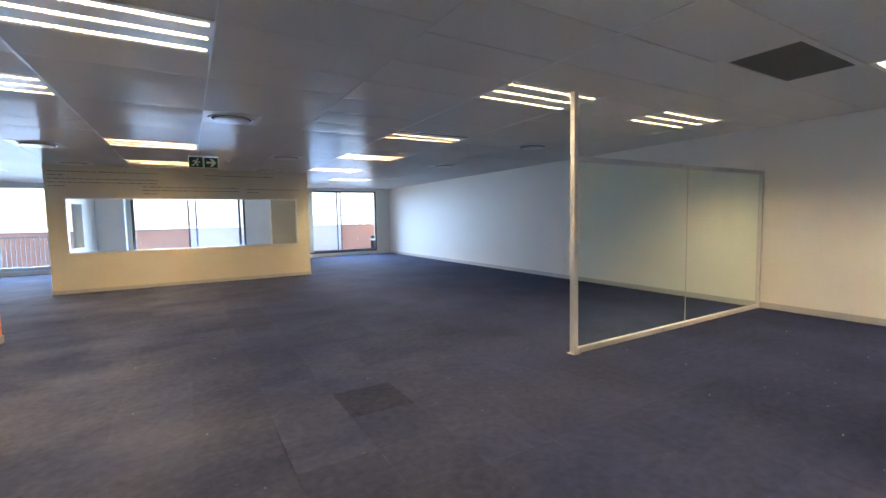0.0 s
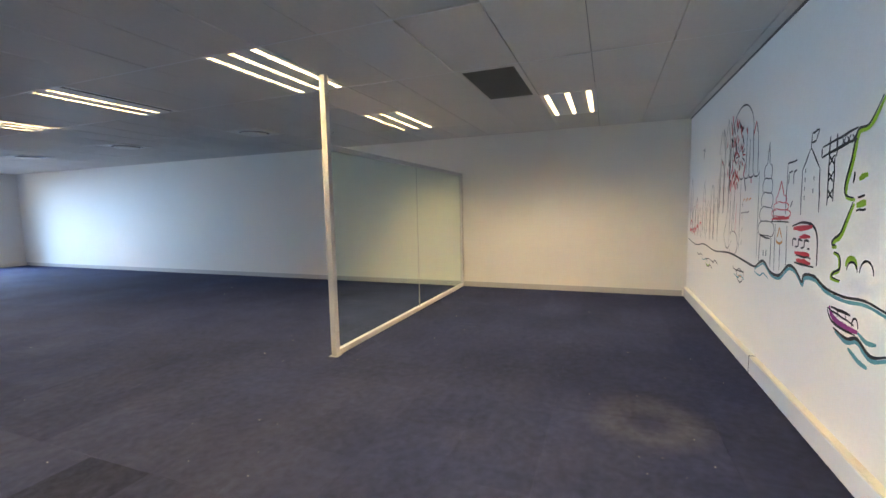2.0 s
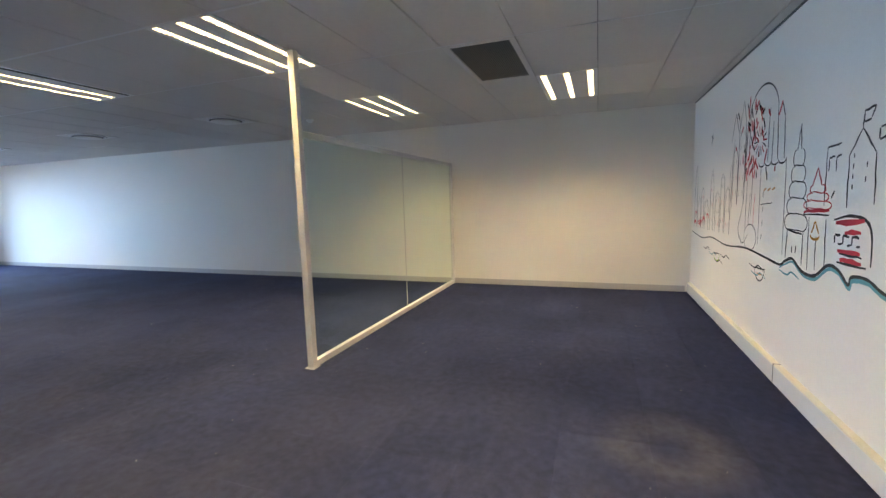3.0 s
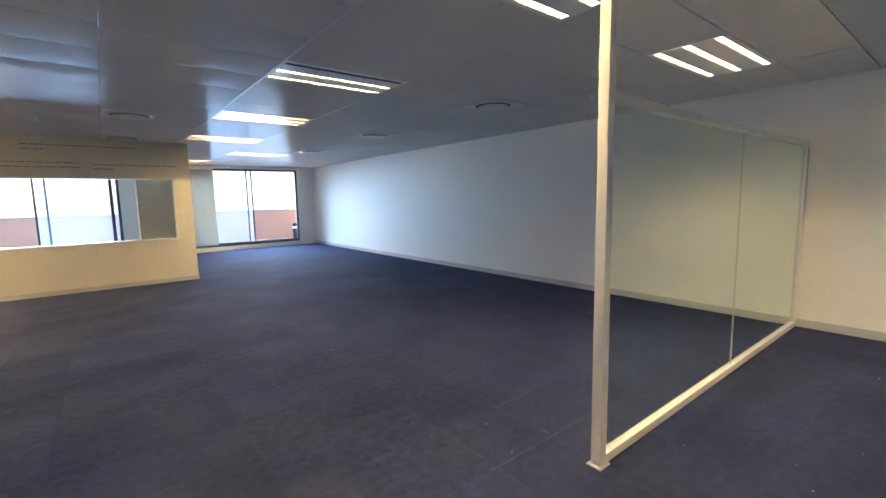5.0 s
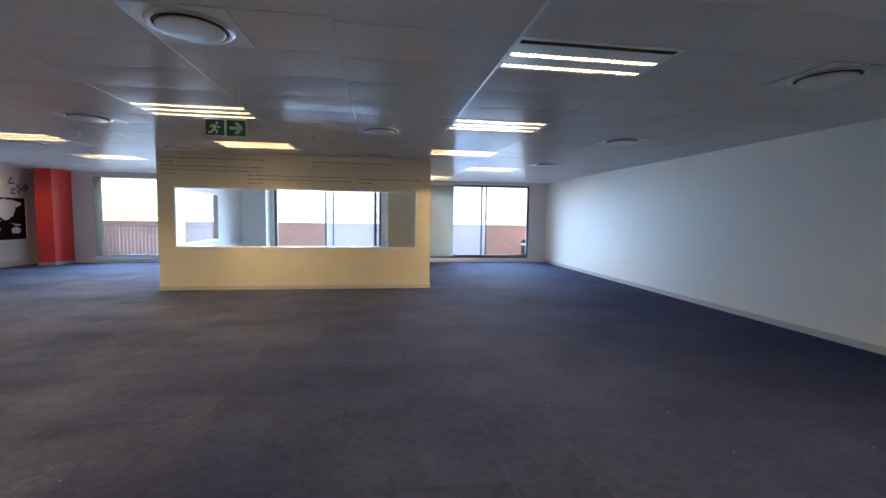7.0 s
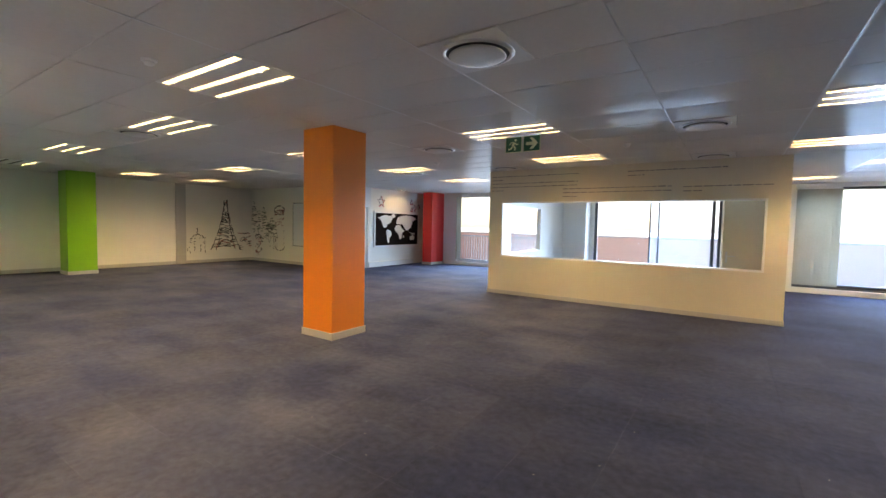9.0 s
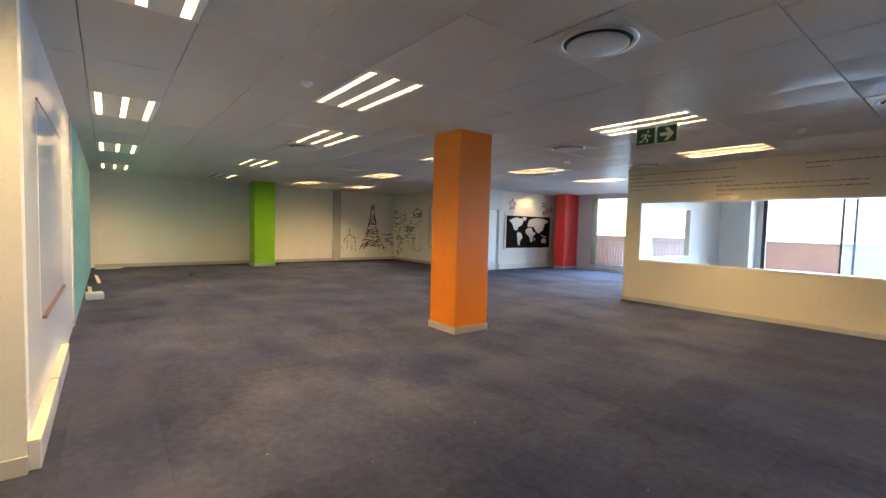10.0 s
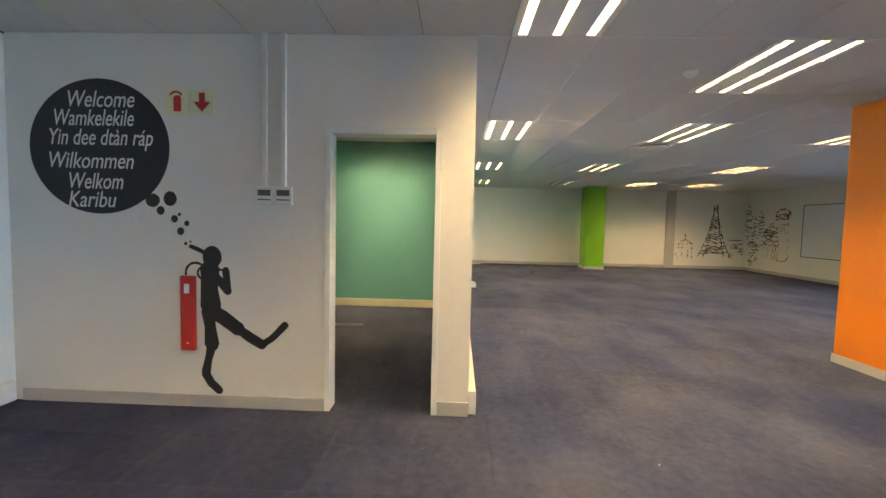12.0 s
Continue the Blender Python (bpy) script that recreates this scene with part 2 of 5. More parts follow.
def lathe(bm, profile, seg=32, at=(0, 0, 0)):
    """Rings turned about z from (radius, z) pairs."""
    rings = [[bm.verts.new((at[0] + r * math.cos(a), at[1] + r * math.sin(a), at[2] + z)) for a in [2 * math.pi * i / seg for i in range(seg)]] for r, z in profile]
    for a, b in zip(rings, rings[1:]):
        for i in range(seg):
            bm.faces.new((a[i], a[(i + 1) % seg], b[(i + 1) % seg], b[i])).smooth = True
    for ring in (rings[0], rings[-1]):
        try:
            bm.faces.new(ring)
        except ValueError:
            pass


def mesh_of(name, bm, mats):
    me = bpy.data.meshes.new(name)
    bmesh.ops.recalc_face_normals(bm, faces=bm.faces[:])
    bm.to_mesh(me)
    bm.free()
    for m in mats if isinstance(mats, (list, tuple)) else [mats]:
        me.materials.append(m)
    return me


def part(name, bm, mats, parent, label=""):
    ob = new(name, mesh_of(name, bm, mats))
    ob.parent = parent
    return tagged(ob, label)


def thing(name, label, category, at=None, group="", kind=""):
    ob = new(name)
    ob.empty_display_size = 0.1
    if at is not None:
        ob.matrix_world = at
    return tagged(ob, label, category, group, kind)


def structure(name, bm, mats, label="", category=""):
    return tagged(new(name, mesh_of(name, bm, mats)), label, category, kind="structure")


def boxes(*rows, bevel=0.0):
    bm = bmesh.new()
    for r in rows:
        box(bm, *r, bevel=bevel)
    return bm


def wall(name, mats, axis, face, back, a0, a1, holes=(), z0=0.0, z1=H, label="", category="wall"):
    """A wall between two planes of one axis, running from a0 to a1, with holes (a, a, z, z) right through it."""
    bm = bmesh.new()
    cuts_a = sorted({a0, a1, *(v for h in holes for v in h[:2])})
    cuts_z = sorted({z0, z1, *(v for h in holes for v in h[2:])})
    lo, hi = min(face, back), max(face, back)
    for p, q in zip(cuts_a, cuts_a[1:]):
        for r, s in zip(cuts_z, cuts_z[1:]):
            if any(h[0] <= p and q <= h[1] and h[2] <= r and s <= h[3] for h in holes):
                continue
            box(bm, *((lo, p, r, hi, q, s) if axis == "x" else (p, lo, r, q, hi, s)))
    bmesh.ops.remove_doubles(bm, verts=bm.verts[:], dist=0.0005)
    seen = {}
    for f in bm.faces[:]:
        seen.setdefault(tuple(round(c, 3) for c in f.calc_center_median()), []).append(f)
    twins = [f for fs in seen.values() if len(fs) > 1 for f in fs]
    bmesh.ops.delete(bm, geom=twins, context="FACES")
    return structure(name, bm, mats, label, category)


def ribbon(bm, pts, width, depth=0.002, slot=0, taper=True):
    """A brush stroke in the local xz plane, facing +y."""
    n = len(pts)
    rows = []
    for i, (x, z) in enumerate(pts):
        ax, az = pts[max(i - 1, 0)]
        bx, bz = pts[min(i + 1, n - 1)]
        d = math.hypot(bx - ax, bz - az) or 1
        w = width / 2 * (0.45 + 0.55 * math.sin(math.pi * (i + 0.5) / n) if taper else 1) * (0.85 + 0.3 * random.random())
        px, pz = -(bz - az) / d * w, (bx - ax) / d * w
        rows.append((bm.verts.new((x + px, depth, z + pz)), bm.verts.new((x - px, depth, z - pz))))
    for (a, b), (c, e) in zip(rows, rows[1:]):
        f = bm.faces.new((a, b, e, c))
        f.material_index = slot


def curve_pts(ctrl, steps=8):
    """A smooth line through control points."""
    out = []
    c = [ctrl[0], *ctrl, ctrl[-1]]
    for i in range(1, len(c) - 2):
        for k in range(steps):
            t = k / steps
            out.append(tuple(0.5 * (2 * c[i][j] + (c[i + 1][j] - c[i - 1][j]) * t + (2 * c[i - 1][j] - 5 * c[i][j] + 4 * c[i + 1][j] - c[i + 2][j]) * t * t
                                    + (3 * c[i][j] - c[i - 1][j] - 3 * c[i + 1][j] + c[i + 2][j]) * t ** 3) for j in range(2)))
    return out + [ctrl[-1]]


# ---- plan ----
XE, XW, YN, XD, YS, YNW, XM = 8.316, -12.3, 18.26, -0.04, 4.22, 14.05, -7.1
SOUTH = pose(0, 0.838, 0, 0, 0, 0.29)
GX, GY, TX, TY = -0.05, 4.52, 1.208, 0.605
RX0, RX1, RY = -1.527, 3.71, 13.055

# (1, 16) is an unseen fitting, added to light the meeting room.
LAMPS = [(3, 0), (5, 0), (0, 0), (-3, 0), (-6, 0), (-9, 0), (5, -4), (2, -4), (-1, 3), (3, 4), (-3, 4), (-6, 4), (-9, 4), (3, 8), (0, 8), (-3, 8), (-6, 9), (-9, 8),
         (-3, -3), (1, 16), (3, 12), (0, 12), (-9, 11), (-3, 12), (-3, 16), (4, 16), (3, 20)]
ONE_LIT, TWO_LIT = {(-9, 4)}, {(3, 4)}
DIFFUSERS = [(5, 4), (5, 9), (5, 14), (1, 4), (2, 9), (2, 13), (-1, 9), (-1, 13), (-3.5, 4), (-3, 13)]
VENT = (4, -3)

# ---- floor, ceiling, walls ----
structure("floor", boxes((XW - 0.2, 0.3, -0.25, XE + 0.2, YN + 0.2, -0.006)), SUBFLOOR, "concrete floor under worn blue-grey carpet tiles", "floor")
# Out of view; added so the sun cannot shine into the office.
structure("sun_block_slab", boxes((XW - 0.3, 0.0, H + 0.35, XE + 0.3, YN + 0.5, H + 0.65)), CONCRETE, "unseen slab added over the office to keep the sun out", "roof")


def row_y(k, j):
    """The rows of tiles are shifted bay by bay to fit the camera's view."""
    return GY + TY * j + (-0.07 if k <= 1 else 0.06 if j < 0 else 0.0)


def tile(bm, x0, y0, x1, y1, rim=0.004, lip=0.002, steps=6):
    """A pressed metal tile: rolled rim, slightly sagging and tilted face."""
    drop, tilt, sag = random.uniform(0.0, 0.002), random.uniform(-0.004, 0.004), random.uniform(0.0, 0.006)
    outer = [bm.verts.new((x, y, H + lip)) for x, y in ((x0, y0), (x1, y0), (x1, y1), (x0, y1))]
    a0, a1, b0, b1 = x0 + rim, x1 - rim, y0 + rim, y1 - rim
    rows = []
    for i in range(steps + 1):
        u = i / steps
        z = H + 0.002 - drop + tilt * (u - 0.5) - sag * 4 * u * (1 - u)
        rows.append([(a0, b0 + (b1 - b0) * u, z), (a1, b0 + (b1 - b0) * u, z)])
    grid = [[bm.verts.new(p) for p in row] for row in rows]
    for p, q in zip(grid, grid[1:]):
        bm.faces.new((p[0], q[0], q[1], p[1])).smooth = True
    near, far = [bm.verts.new(p) for p in rows[0]], [bm.verts.new(p) for p in rows[-1]]
    west, east = [bm.verts.new(row[0]) for row in rows], [bm.verts.new(row[1]) for row in rows]
    bm.faces.new((outer[0], near[0], near[1], outer[1]))
    bm.faces.new((outer[2], far[1], far[0], outer[3]))
    bm.faces.new((outer[3], *reversed(west), outer[0]))
    bm.faces.new((outer[1], *east, outer[2]))
    back = [bm.verts.new((v.co.x, v.co.y, H + 0.022)) for v in outer]
    bm.faces.new(back)
    for i in range(4):
        bm.faces.new((outer[i], outer[(i + 1) % 4], back[(i + 1) % 4], back[i]))


def ceiling():
    """Metal tiles, grid bars and the openings of lamps, diffusers and the grille, in one mesh."""
    bm = bmesh.new()
    for j in range(-7, 24):
        for k in range(-11, 7):
            y0, y1 = row_y(k, j), row_y(k, j + 1)
            x0, x1 = GX + TX * k, GX + TX * (k + 1)
            if (k, j) in LAMPS or (k, j) == VENT:
                continue
            if (k, j) in DIFFUSERS:
                x0 += 0.604
            if (k + 0.5, j) in DIFFUSERS:
                x1 -= 0.604
            y0c, y1c, x1c, x0c = max(y0, 0.65), min(y1, YN), min(x1, XE), max(x0, XW)
            if x1c - x0c < 0.05 or y1c - y0c < 0.05:
                continue
            tile(bm, x0c + 0.0015, y0c + 0.003, x1c - 0.0015, y1c - 0.003)
    for k in (0, 1, 3, 4):
        x, w = GX + TX * k, 0.010 if k in (0, 3) else 0.006
        box(bm, x - w, 0.7, H - 0.003, x + w, YN, H + 0.004, 1)
    return structure("ceiling", bm, [CEILING, TBAR], "grey satin metal ceiling tiles in a white grid", "ceiling")


ceiling()
# Edge strips added out of view to shut sky light out of the ceiling.
structure("light_seal_edge", boxes((XW - 0.3, 0.0, H - 0.05, XW - 0.2, YN + 0.25, H + 0.35), (XE + 0.2, 0.0, H - 0.05, XE + 0.3, YN + 0.25, H + 0.35), (XW - 0.2, 0.0, H - 0.05, XE + 0.2, 0.25, H + 0.35),
                               (XW - 0.2, YN + 0.201, H - 0.05, XE + 0.2, YN + 0.25, H + 0.35)), CONCRETE, "unseen strips added round the slab to stop sky leaks", "roof")
# Dark sheet added above the tiles; darkens the joints and keeps light out.
structure("ceiling_backing", boxes((XW, 0.65, H + 0.09, XE, YN, H + 0.11)), GRILLE, "dark sheet added over the ceiling tiles to stop light leaks", "ceiling")

WIN_A, WIN_B, WIN_C, WIN_D = (-5.66, -2.0), (-0.60, 2.72), (4.26, 7.72), (-9.4, -7.6)
wall("wall_east", PAINT, "x", XE, XE + 0.2, 0.3, YN + 0.2, label="long white painted office wall")
wall("wall_west", PAINT, "x", XW, XW - 0.2, 3.9, YNW + 0.2, label="white painted wall at the far end of the office")
wall("wall_north", PAINT, "y", YN, YN + 0.2, -9.6, XE, [(*w, 0.13, 2.58) for w in (WIN_A, WIN_B, WIN_C, WIN_D)], label="white window wall with full-height sliding doors")
south = wall("wall_south", PAINT, "y", 0.0, -0.2, -0.4, 8.4, label="white wall that carries a painted city mural")
south.matrix_world = SOUTH
DOOR_Y0, DOOR_Y1, DOOR_H = 3.195, 3.965, 2.015
wall("wall_entrance", PAINT, "x", XD, XD - 0.12, 0.7, YS, [(DOOR_Y0, DOOR_Y1, 0.0, DOOR_H)], label="white wall with the welcome mural and an open doorway")
wall("wall_side", PAINT_GLOSS, "y", YS, YS - 0.12, -4.1, XD - 0.12, label="glossy white partition wall")
wall("wall_teal", TEAL, "y", YS + 0.012, YS - 0.12, -11.5, -4.2, label="teal painted partition wall")
wall("wall_side_end", PAINT, "y", YS, YS - 0.12, XW, -11.5, label="white partition wall")
wall("wall_green_room", GREEN_WALL, "x", -3.98, -4.1, 0.3, YS - 0.12, label="sea-green wall of the small room")
wall("wall_green_room_south", PAINT, "y", 0.72, 0.6, -3.98, XD - 0.12, label="white wall of the small room")
wall("wall_northwest", PAINT, "y", YNW, YNW + 0.12, XW, XM - 0.12, label="white wall with a painted skyline")
wall("wall_map", PAINT, "x", XM, XM - 0.12, YNW, YN, [(YNW, 15.0, 0.0, 2.02)], label="white wall that carries the world map")
wall("wall_lobby", PAINT, "x", -9.6, -9.72, YNW + 0.12, YN, label="white wall of the side room")
wall("wall_room_front", PAINT_CREAM, "y", RY, RY + 0.1, RX0, RX1, [(-1.235, 3.43, 0.825, 2.012)], label="cream wall of the glazed meeting room with lettering")
wall("wall_room_west", PAINT, "x", RX0, RX0 + 0.1, RY + 0.1, YN, [(13.95, 15.9, 0.82, 2.0)], label="white wall of the meeting room with a window")
wall("wall_room_east", PAINT, "x", RX1, RX1 - 0.1, RY + 0.1, YN, label="white wall of the meeting room")
structure("pilaster", boxes((-1.42, 17.75, 0, -0.72, YN, H)), PAINT, "white painted pilaster beside the window", "column")
structure("floor_lobby", boxes((-9.6, YNW, -0.006, XM - 0.06, YN, 0.002)), PALE_FLOOR, "pale tiled floor of the side room", "floor")


def skirting(name, *rows):
    return structure(name, boxes(*rows), TRIM, "grey vinyl skirting along the wall", "skirting")


skirting("baseboard_east", (XE - 0.012, 0.94, 0, XE, YN - 0.02, 0.09))
skirting("baseboard_entrance", (XD, 0.9, 0, XD + 0.012, DOOR_Y0 - 0.028, 0.09), (XD, DOOR_Y1 + 0.028, 0, XD + 0.012, YS, 0.1))
skirting("baseboard_room", (RX0 - 0.012, RY - 0.012, 0, RX1 + 0.012, RY, 0.08), (RX1, RY, 0, RX1 + 0.012, YN - 0.3, 0.08), (RX0 - 0.012, RY, 0, RX0, YN - 0.3, 0.08))
skirting("baseboard_west", (XW, 4.3, 0, XW + 0.02, YNW, 0.1))
skirting("baseboard_northwest", (XW + 0.02, YNW - 0.02, 0, XM - 0.12, YNW, 0.1))
structure("window_plinth", boxes((-6.2, YN - 0.05, 0, RX0 - 0.02, YN, 0.125), (RX1 + 0.02, YN - 0.05, 0, XE - 0.013, YN, 0.125)), PAINT, "low white plinth under the sliding doors", "plinth")
skirting("baseboard_green_room", (-3.98, 0.8, 0, -3.955, 4.1, 0.12)).data.materials[0] = CREAM_TRIM


def column(name, x0, y0, x1, y1, mat, label, group=""):
    c = thing(name, label, "column", pose((x0 + x1) / 2, (y0 + y1) / 2, 0), "painted columns")
    w, d = (x1 - x0) / 2, (y1 - y0) / 2
    part("shaft", boxes((-w, -d, 0, w, d, H), bevel=0.006), mat, c)
    part("skirting", boxes((-w - 0.012, -d - 0.012, 0, w + 0.012, -d, 0.09), (-w - 0.012, d, 0, w + 0.012, d + 0.012, 0.09),
                           (-w - 0.012, -d, 0, -w, d, 0.09), (w, -d, 0, w + 0.012, d, 0.09)), TRIM, c, "grey vinyl skirting")


column("column", -1.687, 8.17, -1.125, 8.74, ORANGE, "bright orange square column on the carpet")
column("column", -11.67, 8.23, -11.07, 8.85, LIME, "lime green square column by the far wall")
column("column", -6.66, 17.45, -6.24, YN - 0.03, RED, "red square column beside the world map")


# ---- doorway to the green room ----
frame_1 = thing("door_1", "white-painted steel frame of an open doorway", "doorway", kind="structure")
part("door_jamb", boxes((XD - 0.13, DOOR_Y0 - 0.025, 0, XD + 0.012, DOOR_Y0 + 0.015, DOOR_H + 0.025), bevel=0.003), WHITE_METAL, frame_1)
part("door_jamb", boxes((XD - 0.13, DOOR_Y1 - 0.015, 0, XD + 0.012, DOOR_Y1 + 0.025, DOOR_H + 0.025), bevel=0.003), WHITE_METAL, frame_1)
part("door_head", boxes((XD - 0.13, DOOR_Y0 + 0.015, DOOR_H - 0.015, XD + 0.012, DOOR_Y1 - 0.015, DOOR_H + 0.025), bevel=0.003), WHITE_METAL, frame_1)
for hz in (0.25, 1.75):
    part("hinge", boxes((XD - 0.09, DOOR_Y1 - 0.019, hz, XD - 0.03, DOOR_Y1 - 0.015, hz + 0.1)), CHROME, frame_1, "small steel hinge")


# ---- lamps, diffusers, grille ----
def lamp_fitting(lit):
    lamp = thing("ceiling_light", "recessed fluorescent louvre light with three slots, lit" if lit == 3 else "recessed fluorescent louvre light, partly lit", "ceiling light",
                 group="ceiling lights")
    part("housing", boxes((0.0, 0.0, 0.07, TX - 0.008, 0.6, 0.08)), WHITE_METAL, lamp)
    for x0, x1 in ((0.0, 0.02), (TX - 0.03, TX - 0.008)):
        part("end_strip", boxes((x0, 0.0, -0.003, x1, 0.6, 0.07)), WHITE_METAL, lamp)
    for y0, y1 in ((0.0, 0.04), (0.102, 0.269), (0.331, 0.498), (0.56, 0.6)):
        part("rail", boxes((0.02, y0, -0.003, TX - 0.03, y1, 0.07)), WHITE_METAL, lamp)
    for i, y in enumerate((0.04, 0.269, 0.498)):
        on = i >= 3 - lit
        part("tube", boxes((0.03, y + 0.012, 0.030, TX - 0.04, y + 0.05, 0.046)), TUBE if on else PLASTIC, lamp, "lit fluorescent tube" if on else "unlit fluorescent tube")
        bm = boxes((0.02, y, 0.0, TX - 0.03, y + 0.0015, 0.066), (0.02, y + 0.0605, 0.0, TX - 0.03, y + 0.062, 0.066))
        for k in range(27):
            x = 0.0205 + k * (TX - 0.0525) / 26
            box(bm, x, y + 0.0016, -0.002, x + 0.0015, y + 0.0604, 0.022)
        tagged(part("louvre", bm, LOUVRE, lamp, "deep aluminium louvre of cross blades"), kind="stuff")
    return lamp


def at_tile(k, j):
    return pose(GX + TX * k + 0.004, row_y(k, j) + 0.0025, H)


protos = {}
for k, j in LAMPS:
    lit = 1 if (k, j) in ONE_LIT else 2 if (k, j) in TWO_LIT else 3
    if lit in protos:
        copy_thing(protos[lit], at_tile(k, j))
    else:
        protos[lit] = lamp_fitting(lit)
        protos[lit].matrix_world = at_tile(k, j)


def diffuser():
    d = thing("air_diffuser", "white round air diffuser in a square ceiling panel", "air diffuser", group="air diffusers")
    bm = bmesh.new()
    box(bm, 0.004, 0.004, -0.005, 0.598, 0.598, 0.02, bevel=0.003)
    part("panel", bm, DIFFUSER_WHITE, d)
    bm = bmesh.new()
    lathe(bm, [(0.258, -0.005), (0.253, -0.012), (0.236, -0.018), (0.223, -0.016), (0.221, -0.006)], 40, (0.3, 0.3, 0))
    part("ring", bm, CHROME, d, "bright rolled metal ring")
    # The air gap's shade is put in as a flat black disc.
    bm = bmesh.new()
    lathe(bm, [(0.222, -0.0055), (0.222, -0.0075)], 40, (0.3, 0.3, 0))
    part("throat_disc", bm, BLACK, d, "black disc drawn as the shaded gap behind the dish")
    bm = bmesh.new()
    lathe(bm, [(0.1, -0.0085), (0.195, -0.020), (0.2, -0.026), (0.192, -0.031), (0.165, -0.034), (0.004, -0.036)], 40, (0.3, 0.3, 0))
    part("dish", bm, DIFFUSER_WHITE, d, "flat round dish hung below the panel")
    return d


first = diffuser()
first.matrix_world = at_tile(*DIFFUSERS[0])
for k, j in DIFFUSERS[1:]:
    copy_thing(first, at_tile(k, j))

vent = thing("return_air_grille", "dark grey return-air grille in the ceiling", "air grille", at_tile(*VENT))
part("frame", boxes((0, 0, -0.004, TX - 0.008, 0.05, 0.02), (0, 0.55, -0.004, TX - 0.008, 0.6, 0.02), (0, 0.05, -0.004, 0.06, 0.55, 0.02), (TX - 0.068, 0.05, -0.004, TX - 0.008, 0.55, 0.02)), CEILING, vent)
part("backing", boxes((0.05, 0.04, 0.035, TX - 0.06, 0.56, 0.045)), BLACK, vent)
for i in range(28):
    y = 0.052 + i * 0.0178
    part("slat", boxes((0.06, y, 0.0, TX - 0.068, y + 0.011, 0.012)), GRILLE, vent)


def smoke_detector(x, y):
    s = thing("smoke_detector", "small white round smoke detector on the ceiling", "smoke detector", pose(x, y, H), "smoke detectors")
    bm = bmesh.new()
    lathe(bm, [(0.055, 0.0), (0.055, -0.015), (0.045, -0.02)], 24)
    part("base", bm, PLASTIC, s)
    bm = bmesh.new()
    lathe(bm, [(0.036, -0.02), (0.04, -0.03), (0.03, -0.045), (0.005, -0.048)], 24)
    part("cap", bm, PLASTIC, s)


for x, y in ((-0.7, 6.0), (1.69, 11.05), (6.82, 6.18), (-1.8, 11.36)):
    smoke_detector(x, y)

# ---- glazed partition ----
glazed = thing("glass_partition", "free-standing glass partition in a white metal frame", "glass partition", pose(4.326, 4.47, 0))
L = XE - 4.326
part("post", boxes((0, 0, 0, 0.06, 0.06, H), bevel=0.003), FRAME_GREY, glazed, "full-height white post")
part("base_plate", boxes((-0.02, -0.015, 0, 0.08, 0.075, 0.006)), FRAME_GREY, glazed)
part("bottom_rail", boxes((0.06, 0.005, 0, L - 0.04, 0.055, 0.055), bevel=0.003), FRAME_GREY, glazed)
part("top_rail", boxes((0.06, 0.005, 1.995, L - 0.04, 0.055, 2.045), bevel=0.003), FRAME_GREY, glazed)
part("end_rail", boxes((L - 0.04, 0.005, 0, L, 0.055, 2.045), bevel=0.003), FRAME_GREY, glazed)
part("seam", boxes((2.055, 0.025, 0.055, 2.057, 0.035, 1.995)), TRIM, glazed, "thin sealed joint between the panes")
for a, b in ((0.06, 2.055), (2.057, L - 0.04)):
    p = part("pane", boxes((a, 0.026, 0.055, b, 0.034, 1.995)), GREENISH, glazed, "clear greenish glass pane")
    p.visible_shadow = False


# ---- windows ----
def sliding_window(name, x0, x1, splits, dusty, label, frame_mat=None, laps=(0.05, 0.05)):
    """Full-height sliding doors: frame, leaves with their own stiles, panes."""
    w = thing(name, label, "sliding door", pose(0, YN + 0.08, 0), kind="structure")
    z0, z1 = 0.13, 2.58
    frame_mat = frame_mat or DARK_FRAME
    part("window_frame", boxes((x0, -0.05, z0, x1, 0.05, z0 + 0.035), (x0, -0.05, z1 - 0.03, x1, 0.05, z1), (x0, -0.05, z0 + 0.035, x0 + 0.03, 0.05, z1 - 0.03),
                               (x1 - 0.03, -0.05, z0 + 0.035, x1, 0.05, z1 - 0.03)), frame_mat, w, "dark bronze frame" if frame_mat is DARK_FRAME else "pale aluminium frame")
    edges = [x0 + 0.03, *splits, x1 - 0.03]
    for i, (a, b) in enumerate(zip(edges, edges[1:])):
        y = -0.02 if i % 2 else 0.02
        over = laps[i - 1] if i else 0.0
        part("leaf", boxes((a - over, y - 0.018, z0 + 0.035, a - over + 0.045, y + 0.018, z1 - 0.03), (b - 0.035, y - 0.018, z0 + 0.035, b + 0.01, y + 0.018, z1 - 0.03),
                           (a - over + 0.045, y - 0.018, z0 + 0.035, b - 0.035, y + 0.018, z0 + 0.105), (a - over + 0.045, y - 0.018, z1 - 0.06, b - 0.035, y + 0.018, z1 - 0.03)), frame_mat, w)
        p = part("pane", boxes((a - over + 0.04, y - 0.003, z0 + 0.1, b - 0.03, y + 0.003, z1 - 0.055)), DUSTY if i in dusty else CLEAR, w, "dusty glass pane" if i in dusty else "clear glass pane")
        p.visible_shadow = False
    return w


sliding_window("window_1", *WIN_A, (-3.8,), (), "tall sliding glass door to the balcony", CHROME)
sliding_window("window_2", *WIN_B, (1.21, 2.53), (1, 2), "tall sliding glass doors of the meeting room", laps=(0.26, 0.0))
sliding_window("window_3", *WIN_C, (6.25,), (0,), "tall sliding glass door in a dark frame", laps=(0.2,))
